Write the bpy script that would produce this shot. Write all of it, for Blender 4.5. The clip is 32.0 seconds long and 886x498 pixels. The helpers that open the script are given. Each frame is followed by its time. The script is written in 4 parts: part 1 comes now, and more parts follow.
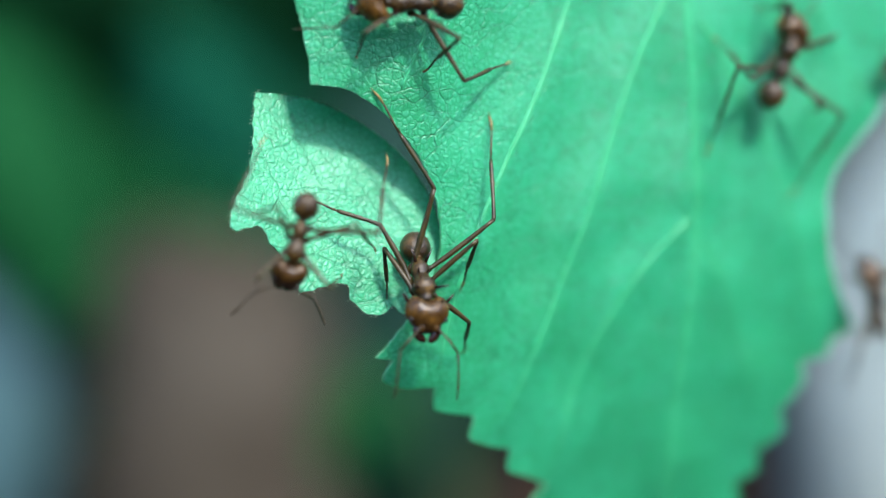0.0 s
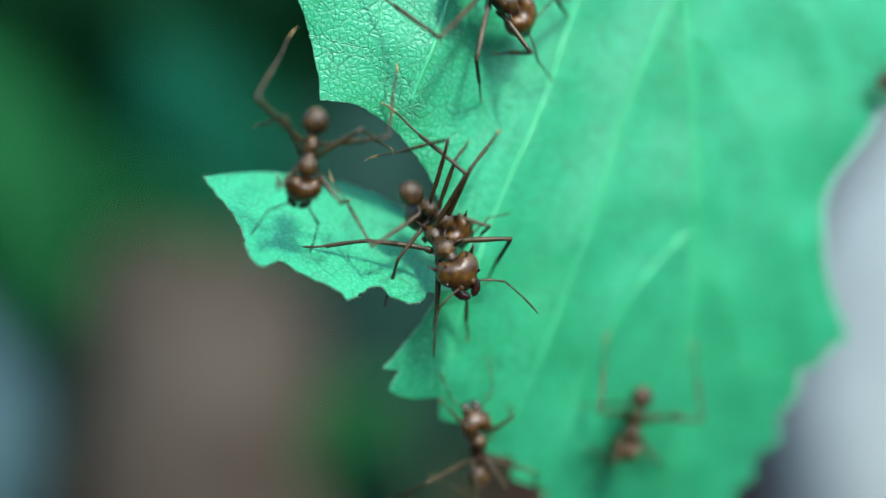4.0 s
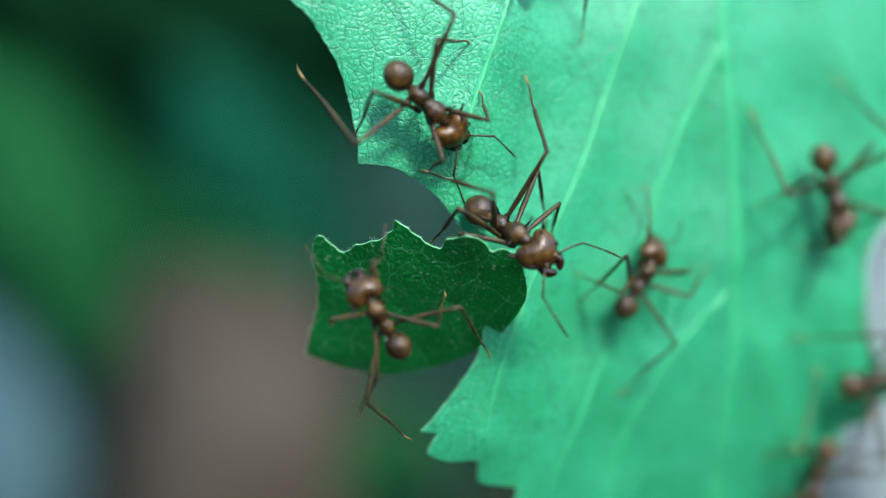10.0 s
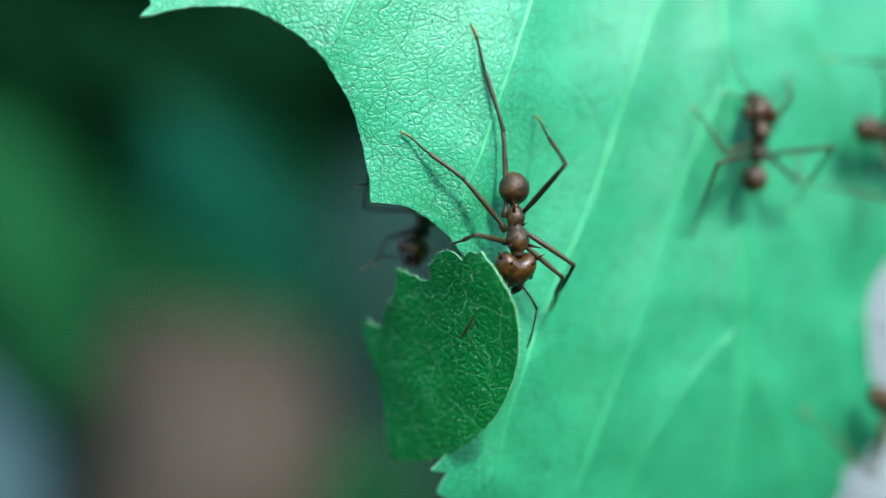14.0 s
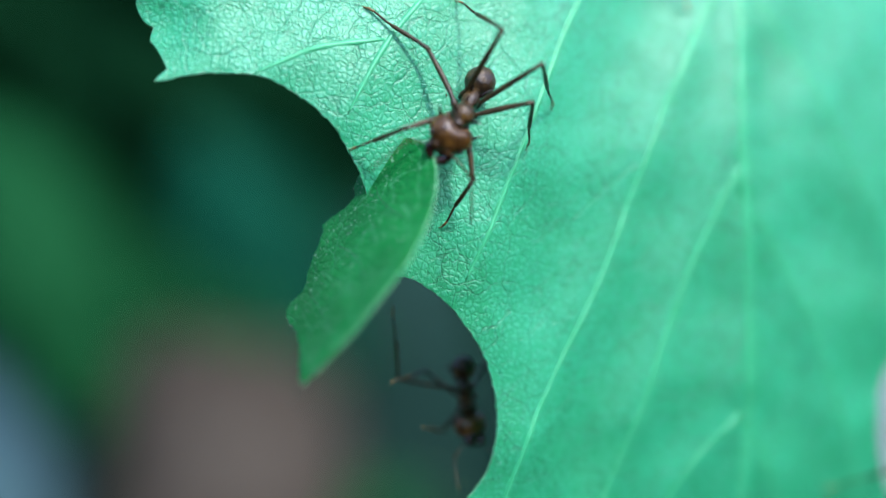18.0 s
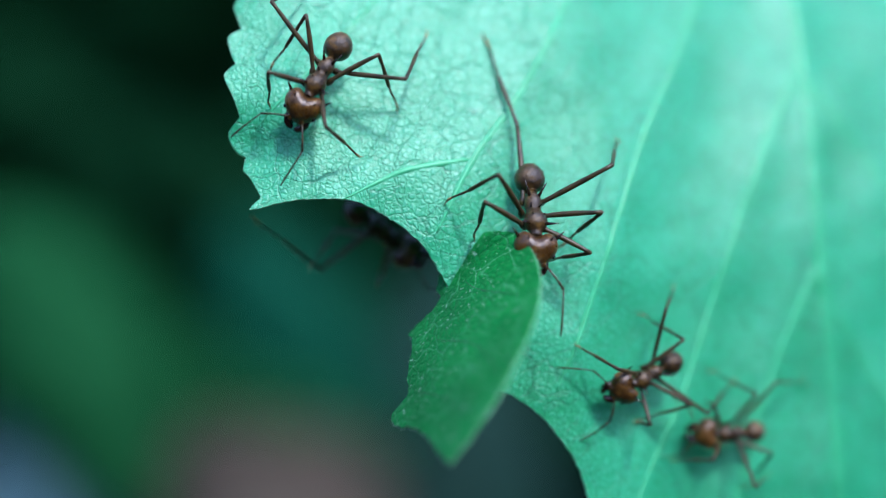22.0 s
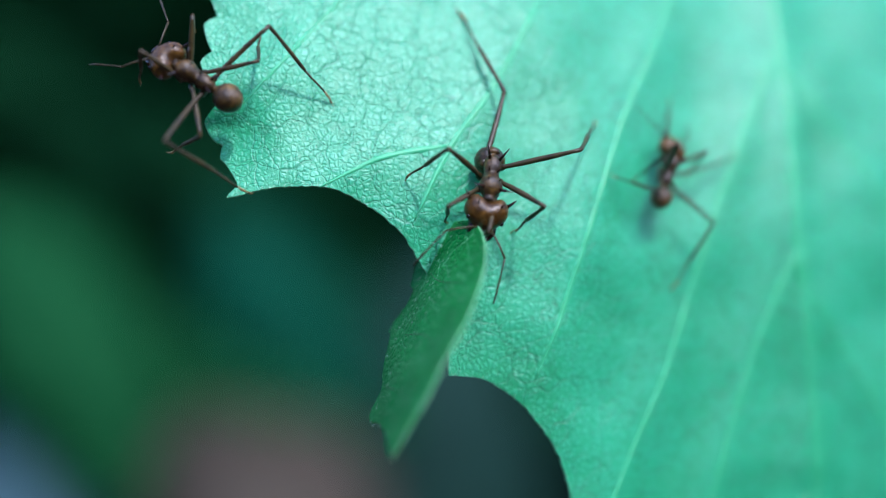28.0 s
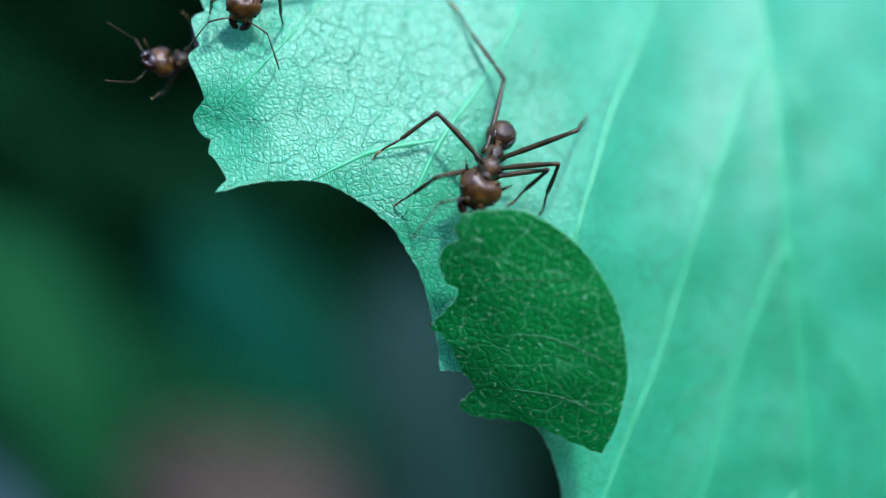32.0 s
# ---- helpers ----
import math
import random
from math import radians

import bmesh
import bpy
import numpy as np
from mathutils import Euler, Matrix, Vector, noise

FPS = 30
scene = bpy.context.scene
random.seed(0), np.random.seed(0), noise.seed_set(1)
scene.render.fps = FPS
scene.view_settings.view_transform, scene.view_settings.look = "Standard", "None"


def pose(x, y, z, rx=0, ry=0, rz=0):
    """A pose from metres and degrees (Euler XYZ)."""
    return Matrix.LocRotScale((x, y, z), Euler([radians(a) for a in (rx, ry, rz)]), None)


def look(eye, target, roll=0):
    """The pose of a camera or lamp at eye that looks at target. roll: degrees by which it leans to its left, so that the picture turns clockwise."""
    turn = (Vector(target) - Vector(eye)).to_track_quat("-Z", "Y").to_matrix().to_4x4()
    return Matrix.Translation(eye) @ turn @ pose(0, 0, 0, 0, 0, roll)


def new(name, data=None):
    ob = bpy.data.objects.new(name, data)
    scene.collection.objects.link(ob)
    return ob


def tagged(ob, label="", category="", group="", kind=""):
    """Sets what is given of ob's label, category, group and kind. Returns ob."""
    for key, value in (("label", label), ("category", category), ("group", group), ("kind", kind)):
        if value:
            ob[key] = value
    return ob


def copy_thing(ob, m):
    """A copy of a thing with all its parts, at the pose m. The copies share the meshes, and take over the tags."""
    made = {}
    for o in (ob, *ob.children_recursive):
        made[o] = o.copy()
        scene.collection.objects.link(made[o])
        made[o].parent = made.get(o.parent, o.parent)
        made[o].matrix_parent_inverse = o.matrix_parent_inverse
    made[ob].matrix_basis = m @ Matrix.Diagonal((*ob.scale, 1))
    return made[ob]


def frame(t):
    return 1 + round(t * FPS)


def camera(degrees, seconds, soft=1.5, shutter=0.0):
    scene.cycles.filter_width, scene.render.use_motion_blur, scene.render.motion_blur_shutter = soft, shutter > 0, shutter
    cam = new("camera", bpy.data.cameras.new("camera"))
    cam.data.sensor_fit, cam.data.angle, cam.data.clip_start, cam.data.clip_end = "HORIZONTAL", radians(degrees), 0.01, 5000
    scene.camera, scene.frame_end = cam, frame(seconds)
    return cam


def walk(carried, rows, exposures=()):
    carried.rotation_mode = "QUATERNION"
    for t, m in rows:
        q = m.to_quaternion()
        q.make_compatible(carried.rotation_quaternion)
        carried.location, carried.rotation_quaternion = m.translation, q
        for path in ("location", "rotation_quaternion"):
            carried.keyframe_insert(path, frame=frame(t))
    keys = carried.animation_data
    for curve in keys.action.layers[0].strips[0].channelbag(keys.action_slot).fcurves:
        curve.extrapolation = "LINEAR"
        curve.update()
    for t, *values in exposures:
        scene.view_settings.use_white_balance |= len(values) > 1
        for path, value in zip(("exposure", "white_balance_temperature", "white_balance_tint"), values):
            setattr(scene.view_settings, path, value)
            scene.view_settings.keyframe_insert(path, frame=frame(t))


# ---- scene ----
MM = 0.001
EYE_Z = 0.25

# ---- camera and walk ----
cam = camera(36.0, 32.0, soft=1.3, shutter=0.4)
cam.data.dof.use_dof = True
cam.data.dof.focus_distance = 0.0950
cam.data.dof.aperture_fstop = 6.6
cam.data.dof.aperture_blades = 0


def eye(x, y, z, yaw, pitch, roll):
    return pose(x * MM, y * MM, EYE_Z + z * MM, 90 + pitch, roll, yaw)


walk(cam, [
    (0, eye(3.16, 2.02, -2.92, -0.28, -2.56, 0.39)),
    (0.5, eye(2.91, 2.04, -3.06, -0.30, -2.44, 0.68)),
    (1, eye(3.19, 2.00, -2.66, 0.17, -2.51, 0.94)),
    (1.5, eye(2.42, 2.34, -2.82, 0.14, -2.29, 1.63)),
    (2, eye(2.53, 2.18, -2.86, -0.05, -2.29, 1.18)),
    (2.5, eye(2.55, 2.26, -2.71, -0.23, -2.14, 1.18)),
    (4.5, eye(1.21, -0.21, -2.65, -1.25, -2.14, 0.23)),
    (5, eye(1.59, 1.41, -2.16, -1.59, -1.26, 0.46)),
    (5.5, eye(3.13, 2.54, -0.70, 0.14, -2.09, -0.53)),
    (6, eye(1.12, 2.04, 0.09, -0.65, -2.49, -0.36)),
    (6.5, eye(2.07, 1.21, 0.05, 0.01, -2.12, -0.10)),
    (7, eye(2.29, 1.08, -0.30, 0.23, -1.56, -0.04)),
    (7.5, eye(2.23, 1.70, 0.04, -0.04, -1.71, -0.32)),
    (8, eye(2.27, 1.61, -0.12, 0.16, -1.49, -0.17)),
    (8.5, eye(1.80, 1.45, 0.14, 0.32, -1.56, 0.33)),
    (9, eye(2.30, 0.79, 0.21, 0.81, -1.57, 0.50)),
    (9.5, eye(2.17, 1.00, -0.35, 0.72, -1.33, 0.56)),
    (10, eye(1.18, 0.79, -0.00, 0.45, -1.08, 0.39)),
    (10.5, eye(1.53, 0.51, 1.21, 0.93, -1.53, 0.21)),
    (11, eye(0.29, 0.16, -0.97, -0.32, -0.65, 0.89)),
    (11.5, eye(-0.18, 0.40, -0.49, 0.06, -0.16, 0.88)),
    (12, eye(-0.44, -0.49, 0.32, 0.34, 0.12, 1.22)),
    (12.5, eye(-0.32, -0.10, 0.20, 0.21, 0.20, 0.89)),
    (13, eye(-0.09, 0.45, -0.24, 0.00, 0.08, 1.10)),
    (13.5, eye(-0.13, 0.24, -0.06, 0.03, 0.14, 0.81)),
    (14, eye(-1.53, 0.47, -0.40, -0.70, 0.79, 0.31)),
    (14.5, eye(-1.02, -0.08, 0.86, -0.48, -0.15, 0.38)),
    (16.5, eye(-0.05, 0.70, 2.08, 0.69, 1.58, -1.26)),
    (17, eye(-2.08, 0.57, 0.70, -0.92, 2.16, -1.95)),
    (17.5, eye(0.21, 0.53, 1.93, 0.43, 1.60, -2.27)),
    (18, eye(-0.05, 0.83, 2.82, 0.42, 1.98, -2.12)),
    (18.5, eye(-1.65, -0.45, 3.62, 0.79, 3.09, -1.80)),
    (19, eye(-1.98, -0.93, 3.88, 1.10, 3.50, -1.51)),
    (19.5, eye(-2.76, -0.89, 4.41, 1.18, 3.81, -1.26)),
    (20, eye(-2.25, -0.68, 4.46, 1.23, 4.02, -1.05)),
    (20.5, eye(-2.89, -1.02, 4.89, 1.47, 4.40, -0.91)),
    (21, eye(-3.62, -1.50, 5.33, 1.55, 4.82, -0.74)),
    (21.5, eye(-4.08, -1.59, 5.48, 2.00, 5.02, -0.38)),
    (22, eye(-4.02, -1.65, 5.46, 1.93, 5.08, -0.08)),
    (22.5, eye(-4.03, -1.76, 5.36, 1.87, 5.04, 0.12)),
    (23, eye(-4.22, -1.90, 5.52, 2.03, 5.26, 0.47)),
    (23.5, eye(-3.90, -1.74, 5.54, 2.02, 5.23, 0.25)),
    (24, eye(-3.67, -1.63, 5.49, 1.80, 5.00, 0.27)),
    (24.5, eye(-3.39, -1.54, 5.20, 1.85, 4.90, 0.07)),
    (26.5, eye(-3.59, -1.70, 5.47, 1.32, 4.93, -0.04)),
    (27, eye(-2.54, -1.18, 5.04, 1.20, 4.48, -0.13)),
    (27.5, eye(-2.63, -0.95, 4.88, 1.17, 4.25, 0.04)),
    (28, eye(-3.45, -1.36, 5.29, 1.39, 4.65, 0.25)),
    (28.5, eye(-2.80, -1.28, 5.13, 1.42, 4.75, 0.18)),
    (29, eye(-3.90, -1.16, 3.81, 1.07, 5.63, 0.64)),
    (29.5, eye(-1.98, -1.23, 4.95, 1.38, 4.54, -0.19)),
    (30, eye(-4.00, -0.81, 3.33, 0.59, 5.59, 0.49)),
    (30.5, eye(-3.09, -1.16, 5.34, 1.33, 4.70, 0.09)),
    (31, eye(-2.74, -1.46, 5.12, 1.57, 4.64, 0.29)),
    (31.5, eye(-2.51, -0.96, 5.04, 1.30, 4.36, 0.09)),
    (32, eye(-4.79, -0.78, 3.76, 0.23, 5.35, 0.65)),
], exposures=[(0, 0.62, 6420, 10), (10, 0.62, 6420, 10), (15, 0.56, 6300, 12), (18.0, 0.42, 6020, 17), (22.5, 0.24, 5640, 22), (32, 0.24, 5640, 22)])

# ---- world and sun ----
world = bpy.data.worlds.new("world")
scene.world = world
world.use_nodes = True
_nt = world.node_tree
_sky = _nt.nodes.new("ShaderNodeTexSky")
_sky.sky_type, _sky.sun_disc = "NISHITA", False
_sky.sun_elevation, _sky.sun_rotation = radians(42), radians(140)
_nt.links.new(_sky.outputs[0], _nt.nodes["Background"].inputs[0])
_nt.nodes["Background"].inputs[1].default_value = 0.36
sun = new("sun", bpy.data.lights.new("sun", "SUN"))
sun.data.energy, sun.data.angle, sun.data.color = 3.2, radians(6.5), (1.0, 0.97, 0.9)
sun.matrix_world = look((0.38, -0.90, 0.95), (0, 0, 0))


# ---- materials ----
def material(name, rough=0.5, spec=0.5):
    m = bpy.data.materials.new(name)
    m.use_nodes = True
    b = m.node_tree.nodes["Principled BSDF"]
    b.inputs["Roughness"].default_value = rough
    b.inputs["Specular IOR Level"].default_value = spec
    return m, m.node_tree.nodes, m.node_tree.links, b


def coords(n, l, scale):
    c, mp = n.new("ShaderNodeTexCoord"), n.new("ShaderNodeMapping")
    mp.inputs["Scale"].default_value = (scale, scale, scale)
    l.new(c.outputs["Object"], mp.inputs[0])
    return mp.outputs[0]


def noise_tex(n, l, co, scale, detail=4, rough=0.6):
    t = n.new("ShaderNodeTexNoise")
    t.inputs["Scale"].default_value, t.inputs["Detail"].default_value = scale, detail
    t.inputs["Roughness"].default_value = rough
    l.new(co, t.inputs["Vector"])
    return t.outputs["Fac"]


def ramp(n, l, fac, stops):
    r = n.new("ShaderNodeValToRGB")
    while len(r.color_ramp.elements) < len(stops):
        r.color_ramp.elements.new(0.5)
    for e, (p, c) in zip(r.color_ramp.elements, stops):
        e.position, e.color = p, (*c, 1)
    l.new(fac, r.inputs[0])
    return r.outputs[0]


def mix(n, l, fac, a, b, blend="MIX"):
    m = n.new("ShaderNodeMix")
    m.data_type, m.blend_type = "RGBA", blend
    for s, v in ((0, fac), (6, a), (7, b)):
        if hasattr(v, "is_output"):
            l.new(v, m.inputs[s])
        else:
            m.inputs[s].default_value = v if s == 0 else (*v, 1)
    return m.outputs[2]


def maths(n, l, op, a, b):
    m = n.new("ShaderNodeMath")
    m.operation = op
    for s, v in ((0, a), (1, b)):
        if hasattr(v, "is_output"):
            l.new(v, m.inputs[s])
        else:
            m.inputs[s].default_value = v
    return m.outputs[0]


def bump(n, l, bsdf, height, strength, dist):
    b = n.new("ShaderNodeBump")
    b.inputs["Strength"].default_value, b.inputs["Distance"].default_value = strength, dist
    l.new(height, b.inputs["Height"])
    l.new(b.outputs[0], bsdf.inputs["Normal"])


def pillow(n, l, co, scale, wobble=0.5):
    """Distance from the lines between cells, 0 on the line."""
    w = n.new("ShaderNodeTexNoise")
    w.inputs["Scale"].default_value = scale * 1.3
    l.new(co, w.inputs["Vector"])
    add = n.new("ShaderNodeVectorMath")
    add.operation = "MULTIPLY_ADD"
    l.new(w.outputs["Color"], add.inputs[0])
    add.inputs[1].default_value = (wobble / scale,) * 3
    l.new(co, add.inputs[2])
    v = n.new("ShaderNodeTexVoronoi")
    v.feature = "DISTANCE_TO_EDGE"
    v.inputs["Scale"].default_value = scale
    l.new(add.outputs[0], v.inputs["Vector"])
    return v.outputs["Distance"]


def band(n, l, value, lo, hi, a=1.0, b=0.0):
    r = n.new("ShaderNodeMapRange")
    r.interpolation_type = "SMOOTHSTEP"
    for i, x in enumerate((lo, hi, a, b)):
        r.inputs[i + 1].default_value = x
    l.new(value, r.inputs[0])
    return r.outputs[0]


def leaf_under():
    """Pale underside: glossy raised cells, sunken dark lines between them in three sizes, cloudy green."""
    m, n, l, b = material("leaf_underside", 0.42, 0.85)
    co = coords(n, l, 1000)
    cell, field, region = pillow(n, l, co, 2.3, 0.6), pillow(n, l, co, 0.95, 0.7), pillow(n, l, co, 0.30, 0.55)
    grain, patch, blotch = noise_tex(n, l, co, 5.0, 4, 0.65), noise_tex(n, l, co, 0.10, 3), noise_tex(n, l, co, 0.45, 4)
    b.inputs["Specular Tint"].default_value = (0.85, 1.0, 1.0, 1)
    fade = band(n, l, noise_tex(n, l, co, 0.55, 3), 0.36, 0.62, 0.25, 1.0)
    col = ramp(n, l, patch, [(0.35, (0.017, 0.36, 0.142)), (0.65, (0.028, 0.45, 0.21))])
    col = mix(n, l, maths(n, l, "MULTIPLY", blotch, 0.4), col, (0.012, 0.32, 0.10))
    pale = band(n, l, cell, 0.04, 0.26, 0.0, 1.0)
    col = mix(n, l, maths(n, l, "MULTIPLY", pale, 0.22), col, (0.13, 0.62, 0.42))
    thin = maths(n, l, "MULTIPLY", band(n, l, cell, 0.0, 0.10), fade)
    wide = maths(n, l, "MULTIPLY", band(n, l, field, 0.0, 0.05), fade)
    long = band(n, l, region, 0.0, 0.022)
    col = mix(n, l, maths(n, l, "MULTIPLY", thin, 0.32), col, (0.006, 0.15, 0.055))
    col = mix(n, l, maths(n, l, "MULTIPLY", wide, 0.44), col, (0.004, 0.10, 0.04))
    col = mix(n, l, maths(n, l, "MULTIPLY", long, 0.40), col, (0.004, 0.10, 0.04))
    l.new(col, b.inputs["Base Color"])
    h = maths(n, l, "ADD", band(n, l, cell, 0.0, 0.30, 0.0, 1.0), maths(n, l, "MULTIPLY", grain, 0.9))
    h = maths(n, l, "SUBTRACT", h, maths(n, l, "ADD", wide, long))
    bump(n, l, b, h, 0.6, 0.00004)
    return m


def leaf_upper():
    """Dark upper side: a paler net of veins, leathery relief, dust specks and pale short down."""
    m, n, l, b = material("leaf_upper_side", 0.50, 0.42)
    co = coords(n, l, 1000)
    net, fine = pillow(n, l, co, 0.40, 0.5), pillow(n, l, co, 1.5, 0.7)
    grain, patch = noise_tex(n, l, co, 3.0, 5, 0.7), noise_tex(n, l, co, 0.16, 3)
    fade = band(n, l, noise_tex(n, l, co, 0.35, 2), 0.40, 0.60, 0.40, 1.0)
    col = ramp(n, l, patch, [(0.35, (0.004, 0.235, 0.046)), (0.65, (0.009, 0.330, 0.070))])
    col = mix(n, l, maths(n, l, "MULTIPLY", band(n, l, fine, 0.0, 0.12), 0.34), col, (0.002, 0.08, 0.018))
    lines = maths(n, l, "MULTIPLY", band(n, l, net, 0.0, 0.035), fade)
    col = mix(n, l, maths(n, l, "MULTIPLY", lines, 0.85), col, (0.09, 0.42, 0.19))
    speck = ramp(n, l, noise_tex(n, l, co, 3.0, 2), [(0.64, (0, 0, 0)), (0.69, (1, 1, 1))])
    col = mix(n, l, maths(n, l, "MULTIPLY", speck, 0.8), col, (0.36, 0.62, 0.46))
    l.new(col, b.inputs["Base Color"])
    b.inputs["Sheen Weight"].default_value, b.inputs["Sheen Roughness"].default_value = 0.06, 0.4
    b.inputs["Sheen Tint"].default_value = (0.75, 1.0, 0.9, 1)
    h = maths(n, l, "ADD", maths(n, l, "MULTIPLY", grain, 0.9), band(n, l, fine, 0.0, 0.3, 0.0, 0.7))
    bump(n, l, b, maths(n, l, "SUBTRACT", h, maths(n, l, "MULTIPLY", lines, 0.5)), 0.75, 0.00010)
    return m


def plain(name, c1, c2, scale, rough=0.5, spec=0.5, strength=0.3, dist=0.00005, detail=4):
    m, n, l, b = material(name, rough, spec)
    co = coords(n, l, 1000)
    a, g = noise_tex(n, l, co, scale, detail), noise_tex(n, l, co, scale * 6, 3)
    l.new(ramp(n, l, a, [(0.35, c1), (0.65, c2)]), b.inputs["Base Color"])
    bump(n, l, b, g, strength, dist)
    return m


def let_through(m, colour, share):
    """Thin blade: some of the light that falls on one face leaves by the other."""
    n, l = m.node_tree.nodes, m.node_tree.links
    b, out = n["Principled BSDF"], n["Material Output"]
    t, x = n.new("ShaderNodeBsdfTranslucent"), n.new("ShaderNodeMixShader")
    x.inputs[0].default_value = share
    base = b.inputs["Base Color"].links[0].from_socket
    l.new(mix(n, l, 0.55, colour, mix(n, l, 1.0, base, (2.6, 2.6, 2.6), "MULTIPLY")), t.inputs[0])
    l.new(b.inputs["Normal"].links[0].from_socket, t.inputs["Normal"])
    l.new(b.outputs[0], x.inputs[1])
    l.new(t.outputs[0], x.inputs[2])
    l.new(x.outputs[0], out.inputs[0])
    return m


UNDER, UPPER = leaf_under(), leaf_upper()
let_through(UNDER, (0.03, 0.55, 0.16), 0.20)
let_through(UPPER, (0.02, 0.50, 0.13), 0.52)
CUT = plain("leaf_cut_edge", (0.10, 0.42, 0.16), (0.24, 0.62, 0.32), 1.5)
VEIN = plain("leaf_vein", (0.031, 0.385, 0.152), (0.047, 0.450, 0.198), 0.6, 0.45, 0.6)
VEIN_DARK = plain("leaf_vein_upper", (0.012, 0.17, 0.045), (0.03, 0.24, 0.075), 0.6, 0.5)


def shell(name, dark, mid, light, rough, grit):
    """Insect shell: pigment in clouds, darker pits, a fine grainy relief."""
    m, n, l, b = material(name, rough, 0.5)
    co = coords(n, l, 1000)
    cloud, pits, fine = noise_tex(n, l, co, 1.1, 4, 0.65), noise_tex(n, l, co, 5.0, 3), noise_tex(n, l, co, 14.0, 2)
    col = ramp(n, l, cloud, [(0.3, dark), (0.5, mid), (0.72, light)])
    col = mix(n, l, ramp(n, l, pits, [(0.5, (0, 0, 0)), (0.7, (0.7, 0.7, 0.7))]), col, dark)
    info = n.new("ShaderNodeObjectInfo")
    col = mix(n, l, maths(n, l, "MULTIPLY", info.outputs["Random"], 0.45), col, dark)
    l.new(col, b.inputs["Base Color"])
    l.new(maths(n, l, "ADD", maths(n, l, "MULTIPLY", pits, 0.35), rough - 0.17), b.inputs["Roughness"])
    bump(n, l, b, maths(n, l, "ADD", pits, maths(n, l, "MULTIPLY", fine, 0.5)), 0.55, grit)
    return m


CUTICLE = shell("ant_cuticle", (0.008, 0.004, 0.0015), (0.048, 0.026, 0.005), (0.18, 0.100, 0.019), 0.36, 0.00010)
HEADSHELL = shell("ant_head_shell", (0.012, 0.005, 0.0015), (0.088, 0.041, 0.006), (0.25, 0.124, 0.016), 0.30, 0.00005)
LEGSHELL = plain("ant_leg_shell", (0.013, 0.010, 0.004), (0.070, 0.048, 0.013), 0.6, 0.4, 0.4, 0.25, 0.00002)
FOOT = plain("ant_foot", (0.14, 0.092, 0.028), (0.26, 0.185, 0.06), 0.9, 0.5)
JAW = plain("ant_jaw", (0.008, 0.004, 0.003), (0.03, 0.01, 0.006), 0.8, 0.22, 0.6, 0.2, 0.00002)
EYEBLACK = plain("ant_eye", (0.003, 0.003, 0.003), (0.008, 0.008, 0.008), 2.0, 0.18, 0.6, 0.1, 0.00001)
SOIL = plain("soil", (0.02, 0.012, 0.008), (0.055, 0.034, 0.024), 0.03, 0.9, 0.2, 0.8, 0.004)
BARK = plain("bark", (0.036, 0.029, 0.020), (0.074, 0.064, 0.049), 0.016, 0.9, 0.1, 0.8, 0.002)
STONE = plain("grey_stone", (0.24, 0.29, 0.265), (0.37, 0.43, 0.40), 0.04, 0.8, 0.3, 0.5, 0.001)
SLATE = plain("blue_grey_stone", (0.036, 0.09, 0.105), (0.06, 0.13, 0.145), 0.03, 0.8, 0.3, 0.5, 0.001)
# Dark green that holds the foliage shade behind the stump in its colour.
SHADE_GREEN = plain("wet_slate", (0.0012, 0.018, 0.012), (0.0035, 0.030, 0.021), 0.03, 0.8, 0.2, 0.5, 0.001)
GREEN_FAR = plain("green_leaf", (0.007, 0.088, 0.025), (0.016, 0.135, 0.040), 0.05, 0.8, 0.08, 0.3, 0.0006)
TEAL_FAR = plain("blue_green_leaf", (0.003, 0.07, 0.036), (0.007, 0.11, 0.058), 0.05, 0.8, 0.08, 0.3, 0.0006)
# Leaf colour taken near black so that it carries the undergrowth's deep shade.
SHADE_FAR = plain("dark_leaf", (0.0008, 0.013, 0.004), (0.0022, 0.027, 0.009), 0.05, 0.9, 0.04, 0.3, 0.0006)
HAIR = plain("leaf_hair", (0.32, 0.52, 0.36), (0.5, 0.68, 0.5), 2.0, 0.5)
STEM = plain("green_stem", (0.03, 0.10, 0.03), (0.08, 0.20, 0.06), 0.3, 0.55)


# ---- mesh helpers ----
def finish(bm, name, mats, smooth=True):
    me = bpy.data.meshes.new(name)
    bm.normal_update()
    bm.to_mesh(me)
    bm.free()
    for m in mats if isinstance(mats, (list, tuple)) else [mats]:
        me.materials.append(m)
    if smooth:
        me.polygons.foreach_set("use_smooth", [True] * len(me.polygons))
    return me


def part(name, bm, mats, parent=None, label="", smooth=True):
    ob = new(name, finish(bm, name, mats, smooth) if not isinstance(bm, bpy.types.Mesh) else bm)
    ob.parent = parent
    return tagged(ob, label) if label else ob


